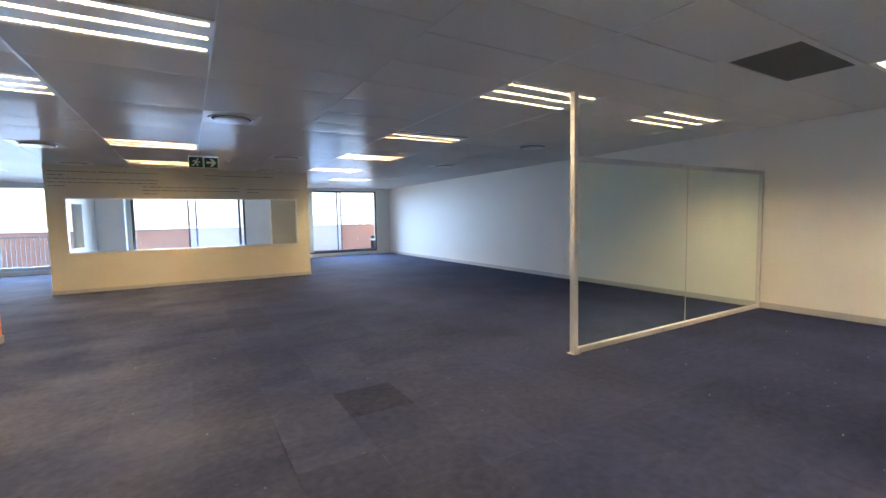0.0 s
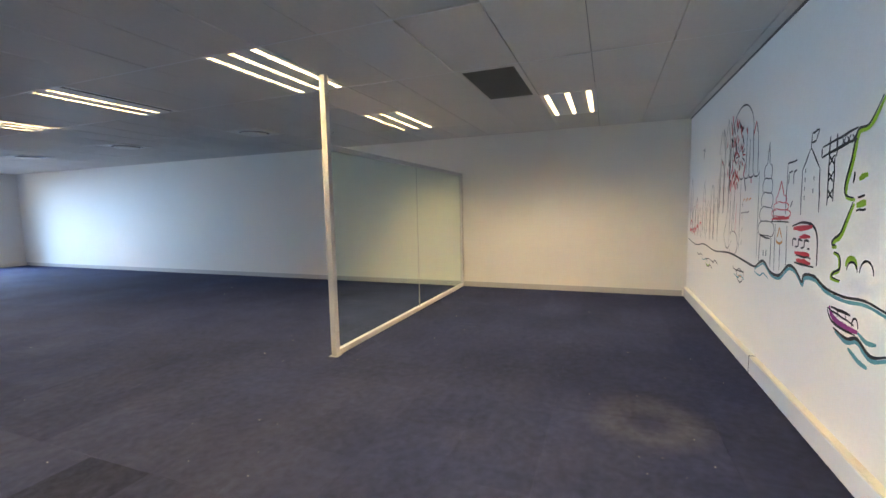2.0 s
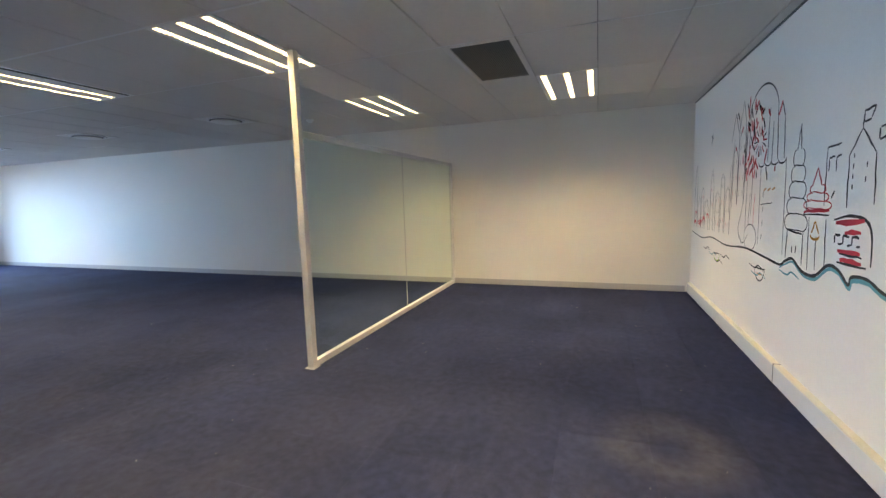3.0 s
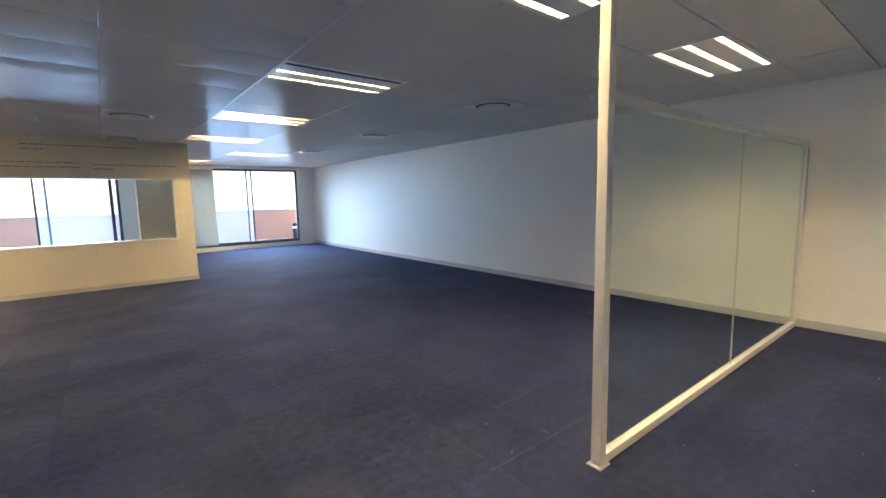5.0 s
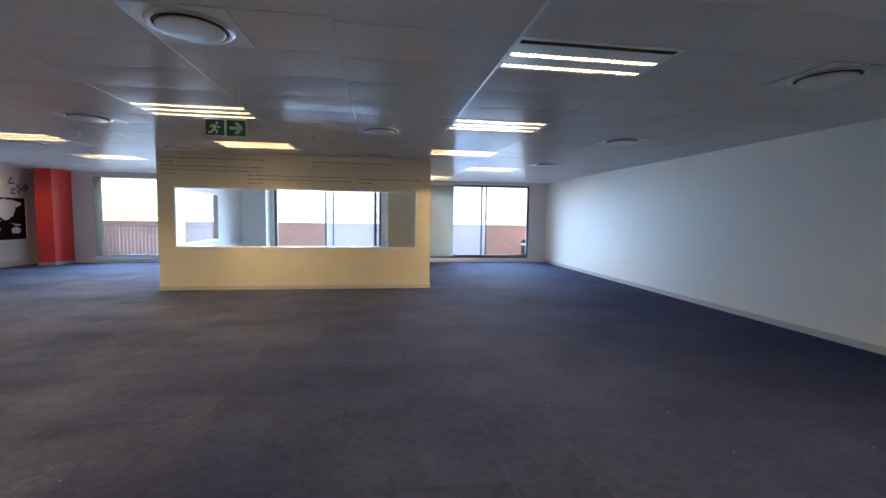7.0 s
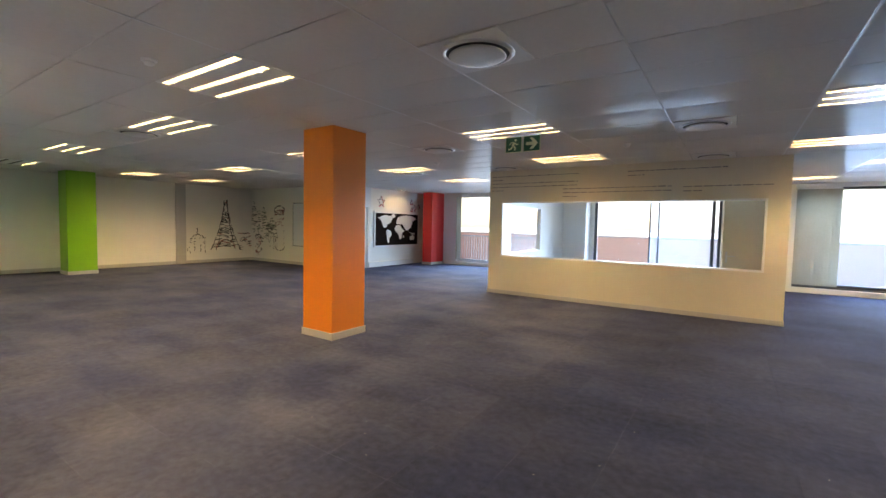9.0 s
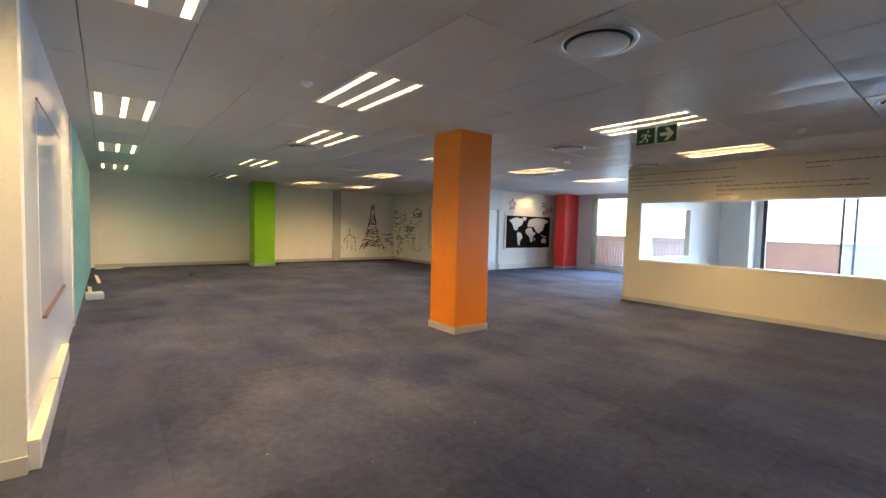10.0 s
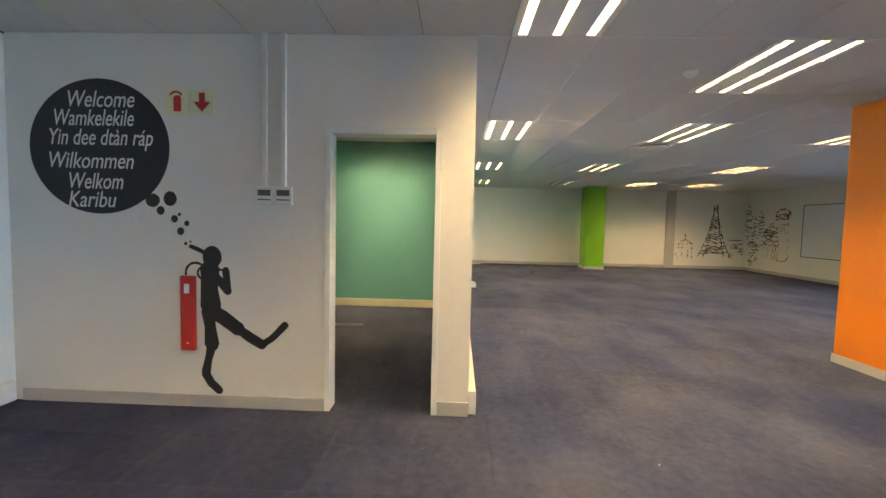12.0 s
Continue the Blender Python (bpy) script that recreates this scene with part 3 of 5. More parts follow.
sliding_window("window_4", *WIN_D, (-8.5,), (), "tall sliding glass door of the side room")
for (x0, x1), watts in ((WIN_A, 142), (WIN_B, 135), (WIN_C, 120), (WIN_D, 18)):
    window_lamp(x0 + 0.05, x1 - 0.05, 0.2, 2.5, YN + 0.82, watts)


def pane_in_wall(name, label, x0, y0, z0, x1, y1, z1, axis):
    """A fixed pane with a slim white bead round its hole."""
    w = thing(name, label, "window", kind="structure")
    t = 0.03
    if axis == "y":
        rim = boxes((x0, y0, z0, x1, y1, z0 + t), (x0, y0, z1 - t, x1, y1, z1), (x0, y0, z0 + t, x0 + t, y1, z1 - t), (x1 - t, y0, z0 + t, x1, y1, z1 - t))
        mid = (y0 + y1) / 2
        glassy = boxes((x0 + t, mid - 0.004, z0 + t, x1 - t, mid + 0.004, z1 - t))
    else:
        rim = boxes((x0, y0, z0, x1, y1, z0 + t), (x0, y0, z1 - t, x1, y1, z1), (x0, y0, z0 + t, x1, y0 + t, z1 - t), (x0, y1 - t, z0 + t, x1, y1, z1 - t))
        mid = (x0 + x1) / 2
        glassy = boxes((mid - 0.004, y0 + t, z0 + t, mid + 0.004, y1 - t, z1 - t))
    part("window_frame", rim, WHITE_METAL, w)
    part("pane", glassy, LOW_SHINE, w).visible_shadow = False


pane_in_wall("window_5", "long fixed meeting-room window in a slim white frame", -1.235, RY - 0.012, 0.825, 3.43, RY + 0.112, 2.012, "y")
pane_in_wall("window_6", "fixed window in the meeting room's side wall", RX0 - 0.008, 13.95, 0.82, RX0 + 0.108, 15.9, 2.0, "x")

# ---- outside ----
structure("balcony_floor", boxes((-14, YN + 0.2, -0.25, 12, 20.3, 0.0)), CONCRETE, "concrete balcony floor", "balcony")
structure("balcony_parapet", boxes((-14, 20.1, 0.0, 12, 20.25, 1.18)), TERRACOTTA, "terracotta rendered balcony parapet", "parapet")
structure("parapet_coping", boxes((-14, 20.07, 1.18, 12, 20.28, 1.22)), CONCRETE, "pale coping on the parapet", "parapet")
structure("ground", boxes((-2500, -2500, -12.3, 2500, 2500, -12.0)), PALE_GROUND, "distant ground far below the office", "ground")


# ---- fittings and paintings ----
def fill(bm, pts, depth, slot=0):
    f = bm.faces.new([bm.verts.new((x, depth, z)) for x, z in pts])
    f.material_index = slot
    bmesh.ops.triangulate(bm, faces=[f])


def ellipse(cx, cz, rx, rz, n=28, wobble=0.0, turn=0.0):
    c, s = math.cos(turn), math.sin(turn)
    out = []
    for i in range(n):
        a = 2 * math.pi * i / n
        w = 1 + wobble * (random.random() - 0.5)
        u, v = rx * w * math.cos(a), rz * w * math.sin(a)
        out.append((cx + u * c - v * s, cz + u * s + v * c))
    return out


def arc(cx, cz, rx, rz, a0, a1, n=12):
    return [(cx + rx * math.cos(radians(a0 + (a1 - a0) * i / n)), cz + rz * math.sin(radians(a0 + (a1 - a0) * i / n))) for i in range(n + 1)]


def line(x0, z0, x1, z1, n=5, shake=0.004):
    return [(x0 + (x1 - x0) * i / n + random.uniform(-shake, shake), z0 + (z1 - z0) * i / n + random.uniform(-shake, shake)) for i in range(n + 1)]


def lettering(name, words, size, at, mat, parent, shear=0.0, width=None):
    """Flat letters in the built-in font, as a mesh that faces local -y."""
    cu = bpy.data.curves.new(name, "FONT")
    cu.body, cu.size, cu.shear, cu.extrude, cu.offset = words, size, shear, 0.0005, size * 0.004
    tmp = bpy.data.objects.new(name, cu)
    scene.collection.objects.link(tmp)
    bpy.context.view_layer.update()
    me = bpy.data.meshes.new_from_object(tmp.evaluated_get(bpy.context.evaluated_depsgraph_get()))
    bpy.data.objects.remove(tmp)
    bpy.data.curves.remove(cu)
    xs = [v.co.x for v in me.vertices]
    stretch = width / (max(xs) - min(xs)) if width else 1.0
    me.transform(Matrix.Translation((at[0], at[1], at[2])) @ Matrix.Rotation(math.pi / 2, 4, "X") @ Matrix.Diagonal((stretch, 1, 1, 1)))
    me.materials.clear()
    me.materials.append(mat)
    ob = new(name, me)
    ob.parent = parent
    return ob


# entrance wall: welcome disc, diver, signs, controls
ENTRANCE = pose(XD, 0, 0, 0, 0, 90)
PAINTED = pose(XD, 0.098, 0.033, 0, 0, 90) @ Matrix.Diagonal((0.976, 1, 0.976, 1))
disc = thing("welcome_mural", "black speech-bubble mural lettered with welcomes, on a white wall", "wall mural", PAINTED)
bm = bmesh.new()
fill(bm, ellipse(1.464, 1.894, 0.53, 0.492, 56), -0.0015)
fill(bm, ellipse(1.86, 1.51, 0.055, 0.05, 20), -0.0018)
part("bubble", bm, PAINT_BLACK, disc)
for y, z, r in ((1.992, 1.524, 0.05), (1.919, 1.436, 0.03), (2.023, 1.376, 0.026), (2.068, 1.286, 0.026), (2.115, 1.345, 0.019), (2.06, 1.41, 0.012), (2.105, 1.195, 0.012), (2.14, 1.21, 0.008)):
    bm = bmesh.new()
    fill(bm, ellipse(y, z, r, r * 1.08, 20), -0.0015)
    part("bubble_dot", bm, PAINT_BLACK, disc)
for words, y, z, width in (("Welcome", 1.245, 2.17, 0.50), ("Wamkelekile", 1.14, 2.035, 0.60), ("Yin dee dt\u00e0n r\u00e1p", 1.10, 1.895, 0.78), ("Wilkommen", 1.09, 1.725, 0.64),
                           ("Welkom", 1.24, 1.575, 0.41), ("Karibu", 1.24, 1.44, 0.365)):
    lettering("lettering", words, 0.168, (y - 0.028, -0.003, z + 0.012), CHALK, disc, 0.25, width)

diver = bmesh.new()
depth = -0.0012


def limb(pts, width):
    global depth
    depth -= 0.00012
    ribbon(diver, pts, width, depth, taper=False)
    for p in (pts[0], pts[-1]):
        depth -= 0.00012
        fill(diver, ellipse(*p, width / 2, width / 2, 14), depth)


fill(diver, ellipse(2.303, 1.10, 0.072, 0.083, 24), -0.0012)
limb([(2.285, 1.0), (2.28, 0.86), (2.29, 0.73)], 0.15)
limb([(2.31, 0.98), (2.42, 0.85)], 0.06)
limb([(2.42, 0.85), (2.405, 1.005)], 0.05)
limb([(2.29, 0.71), (2.38, 0.65), (2.49, 0.572)], 0.11)
limb([(2.49, 0.572), (2.58, 0.51), (2.675, 0.455)], 0.075)
limb([(2.675, 0.45), (2.76, 0.51), (2.85, 0.605)], 0.055)
limb([(2.27, 0.70), (2.285, 0.58), (2.297, 0.44)], 0.10)
limb([(2.297, 0.44), (2.27, 0.33), (2.25, 0.23)], 0.065)
limb([(2.245, 0.225), (2.29, 0.15), (2.35, 0.095)], 0.06)
limb([(2.145, 1.175), (2.2, 1.155), (2.26, 1.125)], 0.03)
limb(arc(2.18, 0.98, 0.075, 0.075, 30, 190), 0.018)
limb(arc(2.24, 0.98, 0.045, 0.045, 60, 250), 0.016)
limb(arc(2.36, 0.96, 0.045, 0.05, 60, 200), 0.016)
diver_ob = new("diver_silhouette", mesh_of("diver_silhouette", diver, PAINT_BLACK))
diver_ob.matrix_world = PAINTED
tagged(diver_ob, "black painted silhouette of a diver with flippers on the wall", "wall painting")

fire = thing("fire_sign", "cream fire-extinguisher sign with red arrow on the wall", "safety sign", PAINTED)
for y, kind_of in ((1.975, "bottle"), (2.157, "arrow")):
    plate = part("plate", boxes((y, -0.006, 2.135, y + 0.172, -0.001, 2.312)), SIGN_CREAM, fire)
    bm = bmesh.new()
    cx = y + 0.086
    if kind_of == "bottle":
        fill(bm, [(cx - 0.028, 2.155), (cx + 0.028, 2.155), (cx + 0.028, 2.255), (cx + 0.012, 2.27), (cx - 0.012, 2.27), (cx - 0.028, 2.255)], -0.0085)
        ribbon(bm, arc(cx - 0.01, 2.255, 0.045, 0.04, 20, 160), 0.014, -0.0082, taper=False)
    else:
        fill(bm, [(cx - 0.022, 2.29), (cx + 0.022, 2.29), (cx + 0.022, 2.22), (cx - 0.022, 2.22)], -0.0085)
        fill(bm, [(cx - 0.062, 2.225), (cx + 0.062, 2.225), (cx, 2.155)], -0.0083)
    part("pictogram", bm, SIGN_RED, plate, "red pictogram")

for i, y in enumerate((2.672, 2.808)):
    unit = thing("air_conditioner_control", "white wall controller with grey display under a conduit", "thermostat", ENTRANCE @ pose(y, 0, 0), "wall controllers")
    part("case", boxes((0, -0.022, 1.49, 0.13, 0, 1.62), bevel=0.006), PLASTIC, unit)
    part("display", boxes((0.02, -0.0245, 1.555, 0.112, -0.0225, 1.597)), GRILLE, unit, "grey display")
    part("slot", boxes((0.02, -0.0245, 1.523, 0.112, -0.0225, 1.53)), BLACK, unit)
    bm = bmesh.new()
    box(bm, 0.05, -0.03, 1.62, 0.086, 0, H, bevel=0.004)
    tagged(new("conduit", mesh_of("conduit", bm, PAINT)), "white painted cable conduit running up to the ceiling", "conduit", "conduits").matrix_world = ENTRANCE @ pose(y, 0, 0)

switch = thing("light_switch", "white plastic light switch plate", "light switch", PAINTED)
part("plate", boxes((1.705, -0.009, 1.315, 1.778, 0, 1.435), bevel=0.003), PLASTIC, switch)
part("rocker", boxes((1.727, -0.013, 1.35, 1.756, -0.0092, 1.4)), WHITE_METAL, switch)

cabinet = thing("extinguisher_cabinet", "narrow red metal backing board on the white wall", "fire equipment", PAINTED)
part("body", boxes((2.075, -0.03, 0.4, 2.182, 0, 0.957), bevel=0.004), SIGN_RED, cabinet)
part("bracket", boxes((2.112, -0.042, 0.83, 2.148, -0.0305, 0.9), bevel=0.003), CHROME, cabinet, "small steel bracket")
part("screw", boxes((2.122, -0.033, 0.452, 2.138, -0.0302, 0.46)), CHROME, cabinet)


# trunking runs
def trunk(name, label, m, x0, x1, joints, height=0.15, deep=0.045):
    """Plastic skirting trunking: face, cream lid, joint covers, end caps."""
    t = thing(name, label, "trunking", m)
    part("body", boxes((x0, 0, 0.012, x1, deep, height), bevel=0.004), PAINT_GLOSS, t)
    part("lid", boxes((x0, 0, height, x1, deep - 0.002, height + 0.012)), CREAM_TRIM, t, "cream top lid")
    for x in joints:
        part("joint_cover", boxes((x - 0.004, 0, 0.012, x + 0.004, deep + 0.002, height + 0.014)), GRILLE, t)
    return t


trunk("skirting_trunking", "white cable trunking with cream lid under the mural", SOUTH, 0.0, 8.25, (5.02, 2.0), 0.145, 0.045)
trunk("skirting_trunking", "white cable trunking along the partition wall", pose(0, YS, 0), -2.35, XD, (-1.2,), 0.17, 0.055)
trunk("skirting_trunking", "cream cable trunking below the world map", pose(XM, 0, 0, 0, 0, -90), -17.4, -15.02, (), 0.17, 0.05)

# ---- city mural on the south wall ----
mural = thing("city_mural", "hand-painted city skyline mural in black, red, lime and teal", "wall mural", SOUTH)
ink, INKS = 0.013, [PAINT_BLACK, PAINT_RED, PAINT_LIME, PAINT_TEAL, PAINT_PLUM, PAINT_OCHRE]


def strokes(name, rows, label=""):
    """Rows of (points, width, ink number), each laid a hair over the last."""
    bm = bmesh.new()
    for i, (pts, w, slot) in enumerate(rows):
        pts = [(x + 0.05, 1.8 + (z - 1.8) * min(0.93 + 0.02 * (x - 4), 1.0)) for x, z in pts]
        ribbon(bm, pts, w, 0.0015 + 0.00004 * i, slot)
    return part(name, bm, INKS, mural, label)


def tower(x, w, z0, z1, spire=0.12, rows_of=3, tint=0, cols=2):
    """An outlined tower with a pointed top and rows of window dashes."""
    out = [(line(x - w, z0, x - w, z1), ink * 1.2, tint), (line(x + w, z0, x + w, z1), ink * 1.2, tint),
           (line(x - w, z1, x, z1 + spire), ink * 0.7, tint), (line(x, z1 + spire, x + w, z1), ink * 0.7, tint)]
    for r in range(rows_of):
        for c in range(cols):
            u, v = x - w * 0.5 + w * c, z0 + (z1 - z0) * (r + 0.6) / rows_of
            out.append((line(u, v, u, v + 0.05, 2), ink * 0.6, random.choice((0, 0, 1))))
    return out


def bulges(x, z0, z1, w, n, tint=0):
    """A tower of stacked rounded storeys."""
    out = []
    for i in range(n):
        z, k = z0 + (z1 - z0) * i / n, w * (1 - 0.65 * i / n)
        h = (z1 - z0) / n
        out.append((arc(x - k * 0.6, z + h / 2, k * 0.45, h / 2, 90, 270), ink * 0.8, tint))
        out.append((arc(x + k * 0.6, z + h / 2, k * 0.45, h / 2, -90, 90), ink * 0.8, tint))
        out.append((line(x - k * 0.7, z, x + k * 0.7, z + 0.01, 4), ink * 0.7, tint))
    return out


far = []
for i, (x, z1) in enumerate(((8.0, 1.6), (7.8, 1.3), (7.62, 1.42), (7.4, 1.28), (7.15, 1.5), (6.9, 1.36), (6.7, 1.55), (6.5, 1.4))):
    far += tower(x, 0.07 + 0.02 * (i % 2), 0.98, z1, 0.2 if i in (0, 4) else 0.08, 3, 0, 2)
for i in range(10):
    x = random.uniform(7.2, 8.0)
    far.append((arc(x, random.uniform(0.95, 1.2), 0.06, 0.05, 0, 180, 6), ink * 1.6, 1))
far.append((line(7.18, 2.06, 7.28, 2.1, 3), ink, 0))
far.append((line(7.25, 1.98, 7.2, 2.12, 3), ink * 1.6, 0))
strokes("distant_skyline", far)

church = tower(6.1, 0.1, 1.3, 2.02, 0.26, 5) + tower(6.3, 0.09, 1.3, 1.75, 0.14, 3)
church += [(line(5.98, 1.5, 5.96, 2.05), ink * 1.2, 0), (arc(5.6, 2.05, 0.33, 0.27, 0, 180, 16), ink * 1.2, 0), (line(5.28, 2.05, 5.24, 1.66), ink * 1.2, 0),
           (line(5.14, 1.98, 5.12, 1.66), ink * 1.1, 0), (line(5.2, 2.1, 5.14, 1.98, 3), ink * 1.1, 0)]
for x, z0, z1 in ((5.36, 1.62, 1.98), (5.45, 1.66, 2.1), (5.9, 1.5, 2.2), (6.02, 1.35, 2.05), (6.2, 1.3, 2.12), (6.36, 1.25, 1.95), (6.45, 1.2, 1.7), (5.78, 1.2, 1.55), (5.92, 1.05, 1.5)):
    church.append((line(x, z0, x - 0.01, z1, 7), ink * 0.8, 0))
church += [(line(6.44, 1.94, 6.33, 2.2, 3), ink * 0.8, 0), (line(6.33, 2.2, 6.22, 2.0, 3), ink * 0.8, 0), (curve_pts([(5.98, 1.45), (6.05, 1.2), (6.12, 1.05), (5.98, 0.93), (5.84, 1.02)]), ink * 0.8, 0)]
for i in range(64):
    x, z = random.gauss(5.78, 0.2), random.uniform(1.5, 2.2)
    church.append((line(x, z, x + random.uniform(-0.07, 0.07), z + random.uniform(0.03, 0.11), 3), ink * 1.7, 1 if i % 3 else 0))
for i in range(14):
    a = 2 * math.pi * i / 14
    church.append((line(5.62 + 0.06 * math.cos(a), 1.85 + 0.05 * math.sin(a), 5.62 + 0.15 * math.cos(a), 1.85 + 0.13 * math.sin(a), 2), ink * 1.0, i % 2))
for i in range(4):
    church.append((arc(5.56 - 0.14 * i, 1.66, 0.07, 0.035, 180, 360, 8), ink * 0.9, 0))
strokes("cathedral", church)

block = [(line(5.58, 0.95, 5.58, 1.62), ink * 0.7, 0), (line(5.06, 0.92, 5.08, 1.66), ink * 0.7, 0), (line(5.55, 1.3, 5.3, 1.32), ink * 0.6, 0)]
block += [(line(5.5 - 0.09 * i, 1.42, 5.44 - 0.09 * i, 1.44, 2), ink, 5) for i in range(3)]
block += [(line(5.5, 1.0 + 0.12 * i, 5.5, 1.05 + 0.12 * i, 2), ink * 0.7, 0) for i in range(4)]
block += [(arc(5.78, 1.0, 0.16, 0.12, 0, 360, 18), ink * 0.7, 0), (line(5.84, 1.12, 5.82, 1.4), ink * 0.7, 0), (line(5.72, 1.12, 5.7, 1.4), ink * 0.7, 1)]
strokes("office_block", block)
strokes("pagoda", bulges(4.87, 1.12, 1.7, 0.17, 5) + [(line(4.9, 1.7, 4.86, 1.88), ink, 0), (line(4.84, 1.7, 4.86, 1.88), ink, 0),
        (line(5.0, 0.9, 4.99, 1.12), ink, 0), (line(4.74, 0.88, 4.74, 1.12), ink, 0), (line(4.99, 1.12, 4.76, 1.1), ink, 0), (line(4.9, 0.95, 4.9, 1.0, 2), ink, 0), (line(4.84, 0.96, 4.84, 1.01, 2), ink, 0)])
palace = bulges(4.58, 1.28, 1.44, 0.17, 3, 1) + [(line(4.65, 1.44, 4.59, 1.55), ink * 1.2, 1), (line(4.53, 1.44, 4.59, 1.55), ink * 1.2, 1), (line(4.75, 1.26, 4.42, 1.28), ink * 1.8, 1),
        (line(4.74, 1.24, 4.42, 1.25), ink, 0), (line(4.66, 0.86, 4.67, 1.23), ink * 0.8, 0), (line(4.44, 0.9, 4.45, 1.22), ink * 0.8, 0), (line(4.56, 0.88, 4.56, 1.1), ink * 0.8, 0),
        (arc(4.58, 1.11, 0.06, 0.03, 180, 360, 8), ink * 1.4, 5), (line(4.63, 1.12, 4.58, 1.2), ink * 1.2, 5), (line(4.53, 1.12, 4.58, 1.2), ink * 1.2, 5)]
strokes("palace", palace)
houses = [(line(4.49, 1.3, 4.49, 1.67), ink, 0), (line(4.49, 1.67, 4.34, 1.68), ink, 0), (line(4.46, 1.52, 4.46, 1.6, 3), ink, 0), (line(4.46, 1.6, 4.4, 1.61, 3), ink, 0),
          (line(4.38, 1.52, 4.38, 1.6, 3), ink, 0), (line(4.38, 1.6, 4.33, 1.61, 3), ink, 0), (line(4.41, 1.35, 4.38, 1.4, 3), ink, 0),
          (line(4.25, 1.6, 4.14, 1.74), ink, 0), (line(4.14, 1.74, 4.01, 1.6), ink, 0), (line(4.24, 1.3, 4.25, 1.6), ink, 0), (line(3.99, 1.32, 4.01, 1.6), ink, 0), (line(4.14, 1.74, 4.13, 1.83), ink, 0),
          (line(4.13, 1.83, 4.04, 1.84, 3), ink, 0), (line(4.04, 1.84, 4.07, 1.78, 3), ink, 0), (line(4.07, 1.78, 4.13, 1.77, 3), ink, 0)]
houses += [(line(4.2, 1.4 + 0.06 * i, 4.2, 1.43 + 0.06 * i, 2), ink * 0.8, 0) for i in range(4)] + [(line(4.08, 1.44 + 0.08 * i, 4.08, 1.47 + 0.08 * i, 2), ink * 0.8, 0) for i in range(2)]
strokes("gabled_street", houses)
crane = [(line(3.9, 1.36, 3.9, 1.66), ink * 1.2, 0), (line(3.83, 1.38, 3.84, 1.66), ink * 1.2, 0), (line(3.99, 1.66, 3.62, 1.72), ink * 1.4, 0), (line(3.99, 1.72, 3.62, 1.78), ink * 1.2, 0),
         (line(3.9, 1.64, 3.9, 1.77), ink * 1.4, 0), (line(3.82, 1.65, 3.82, 1.78), ink * 1.4, 0), (line(3.99, 1.66, 3.99, 1.72, 2), ink, 0)]
for i in range(3):
    crane += [(line(3.9, 1.4 + 0.1 * i, 3.84, 1.46 + 0.1 * i, 3), ink, 0), (line(3.84, 1.4 + 0.1 * i, 3.9, 1.46 + 0.1 * i, 3), ink, 0),
              (line(3.77 - 0.05 * i, 1.7, 3.73 - 0.05 * i, 1.75, 3), ink * 0.8, 0), (line(3.73 - 0.05 * i, 1.7, 3.77 - 0.05 * i, 1.75, 3), ink * 0.8, 0)]
strokes("crane", crane)
bus = [(curve_pts([(4.36, 1.22), (4.2, 1.25), (4.05, 1.23), (3.99, 1.15), (3.98, 0.98)]), ink * 1.5, 0), (line(4.34, 1.2, 4.06, 1.225), 0.034, 1), (line(4.24, 1.15, 4.08, 1.16), 0.028, 1),
       (line(4.3, 1.035, 4.08, 1.04), 0.03, 1), (line(4.27, 0.985, 4.06, 0.985), 0.03, 1), (line(4.28, 1.02, 4.06, 1.02), ink, 0), (line(4.3, 0.965, 4.02, 0.965), ink * 1.2, 0)]
for i in range(3):
    bus += [(line(4.34 - 0.09 * i, 1.08, 4.34 - 0.09 * i, 1.13, 2), ink * 1.2, 0), (line(4.34 - 0.09 * i, 1.13, 4.28 - 0.09 * i, 1.13, 2), ink * 1.2, 0), (line(4.3 - 0.09 * i, 1.075, 4.26 - 0.09 * i, 1.08, 2), ink, 0)]
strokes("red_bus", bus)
peak = [(3.42, 1.9), (3.52, 1.78), (3.62, 1.76), (3.66, 1.62), (3.71, 1.48), (3.70, 1.42), (3.62, 1.40)]
low = [(3.62, 1.38), (3.68, 1.28), (3.73, 1.2), (3.80, 1.16), (3.81, 1.13), (3.77, 1.13)]
hook = [(3.78, 1.09), (3.72, 1.07), (3.71, 1.0), (3.77, 0.97), (3.79, 0.94), (3.7, 0.93)]
strokes("lime_monument", [(curve_pts([(x - 0.015, z - 0.012) for x, z in peak]), 0.032, 2), (curve_pts(peak), ink * 1.2, 0), (curve_pts([(x - 0.012, z - 0.01) for x, z in low]), 0.032, 2),
        (curve_pts(low), ink * 1.1, 0), (curve_pts([(x + 0.008, z - 0.008) for x, z in hook]), 0.026, 2), (curve_pts(hook), ink, 0), (arc(3.6, 1.02, 0.05, 0.05, 0, 180, 8), 0.03, 2),
        (arc(3.59, 1.0, 0.05, 0.05, 0, 180, 8), ink, 0), (arc(3.46, 1.0, 0.06, 0.07, 0, 180, 8), ink, 0), (line(3.58, 1.5, 3.5, 1.52, 3), 0.03, 2), (line(3.59, 1.36, 3.5, 1.37, 3), 0.035, 2),
        (line(3.59, 1.33, 3.5, 1.34, 3), ink, 0), (line(3.63, 1.48, 3.62, 1.54, 3), ink * 1.3, 0), (line(3.58, 1.4, 3.52, 1.41, 3), ink, 0)])
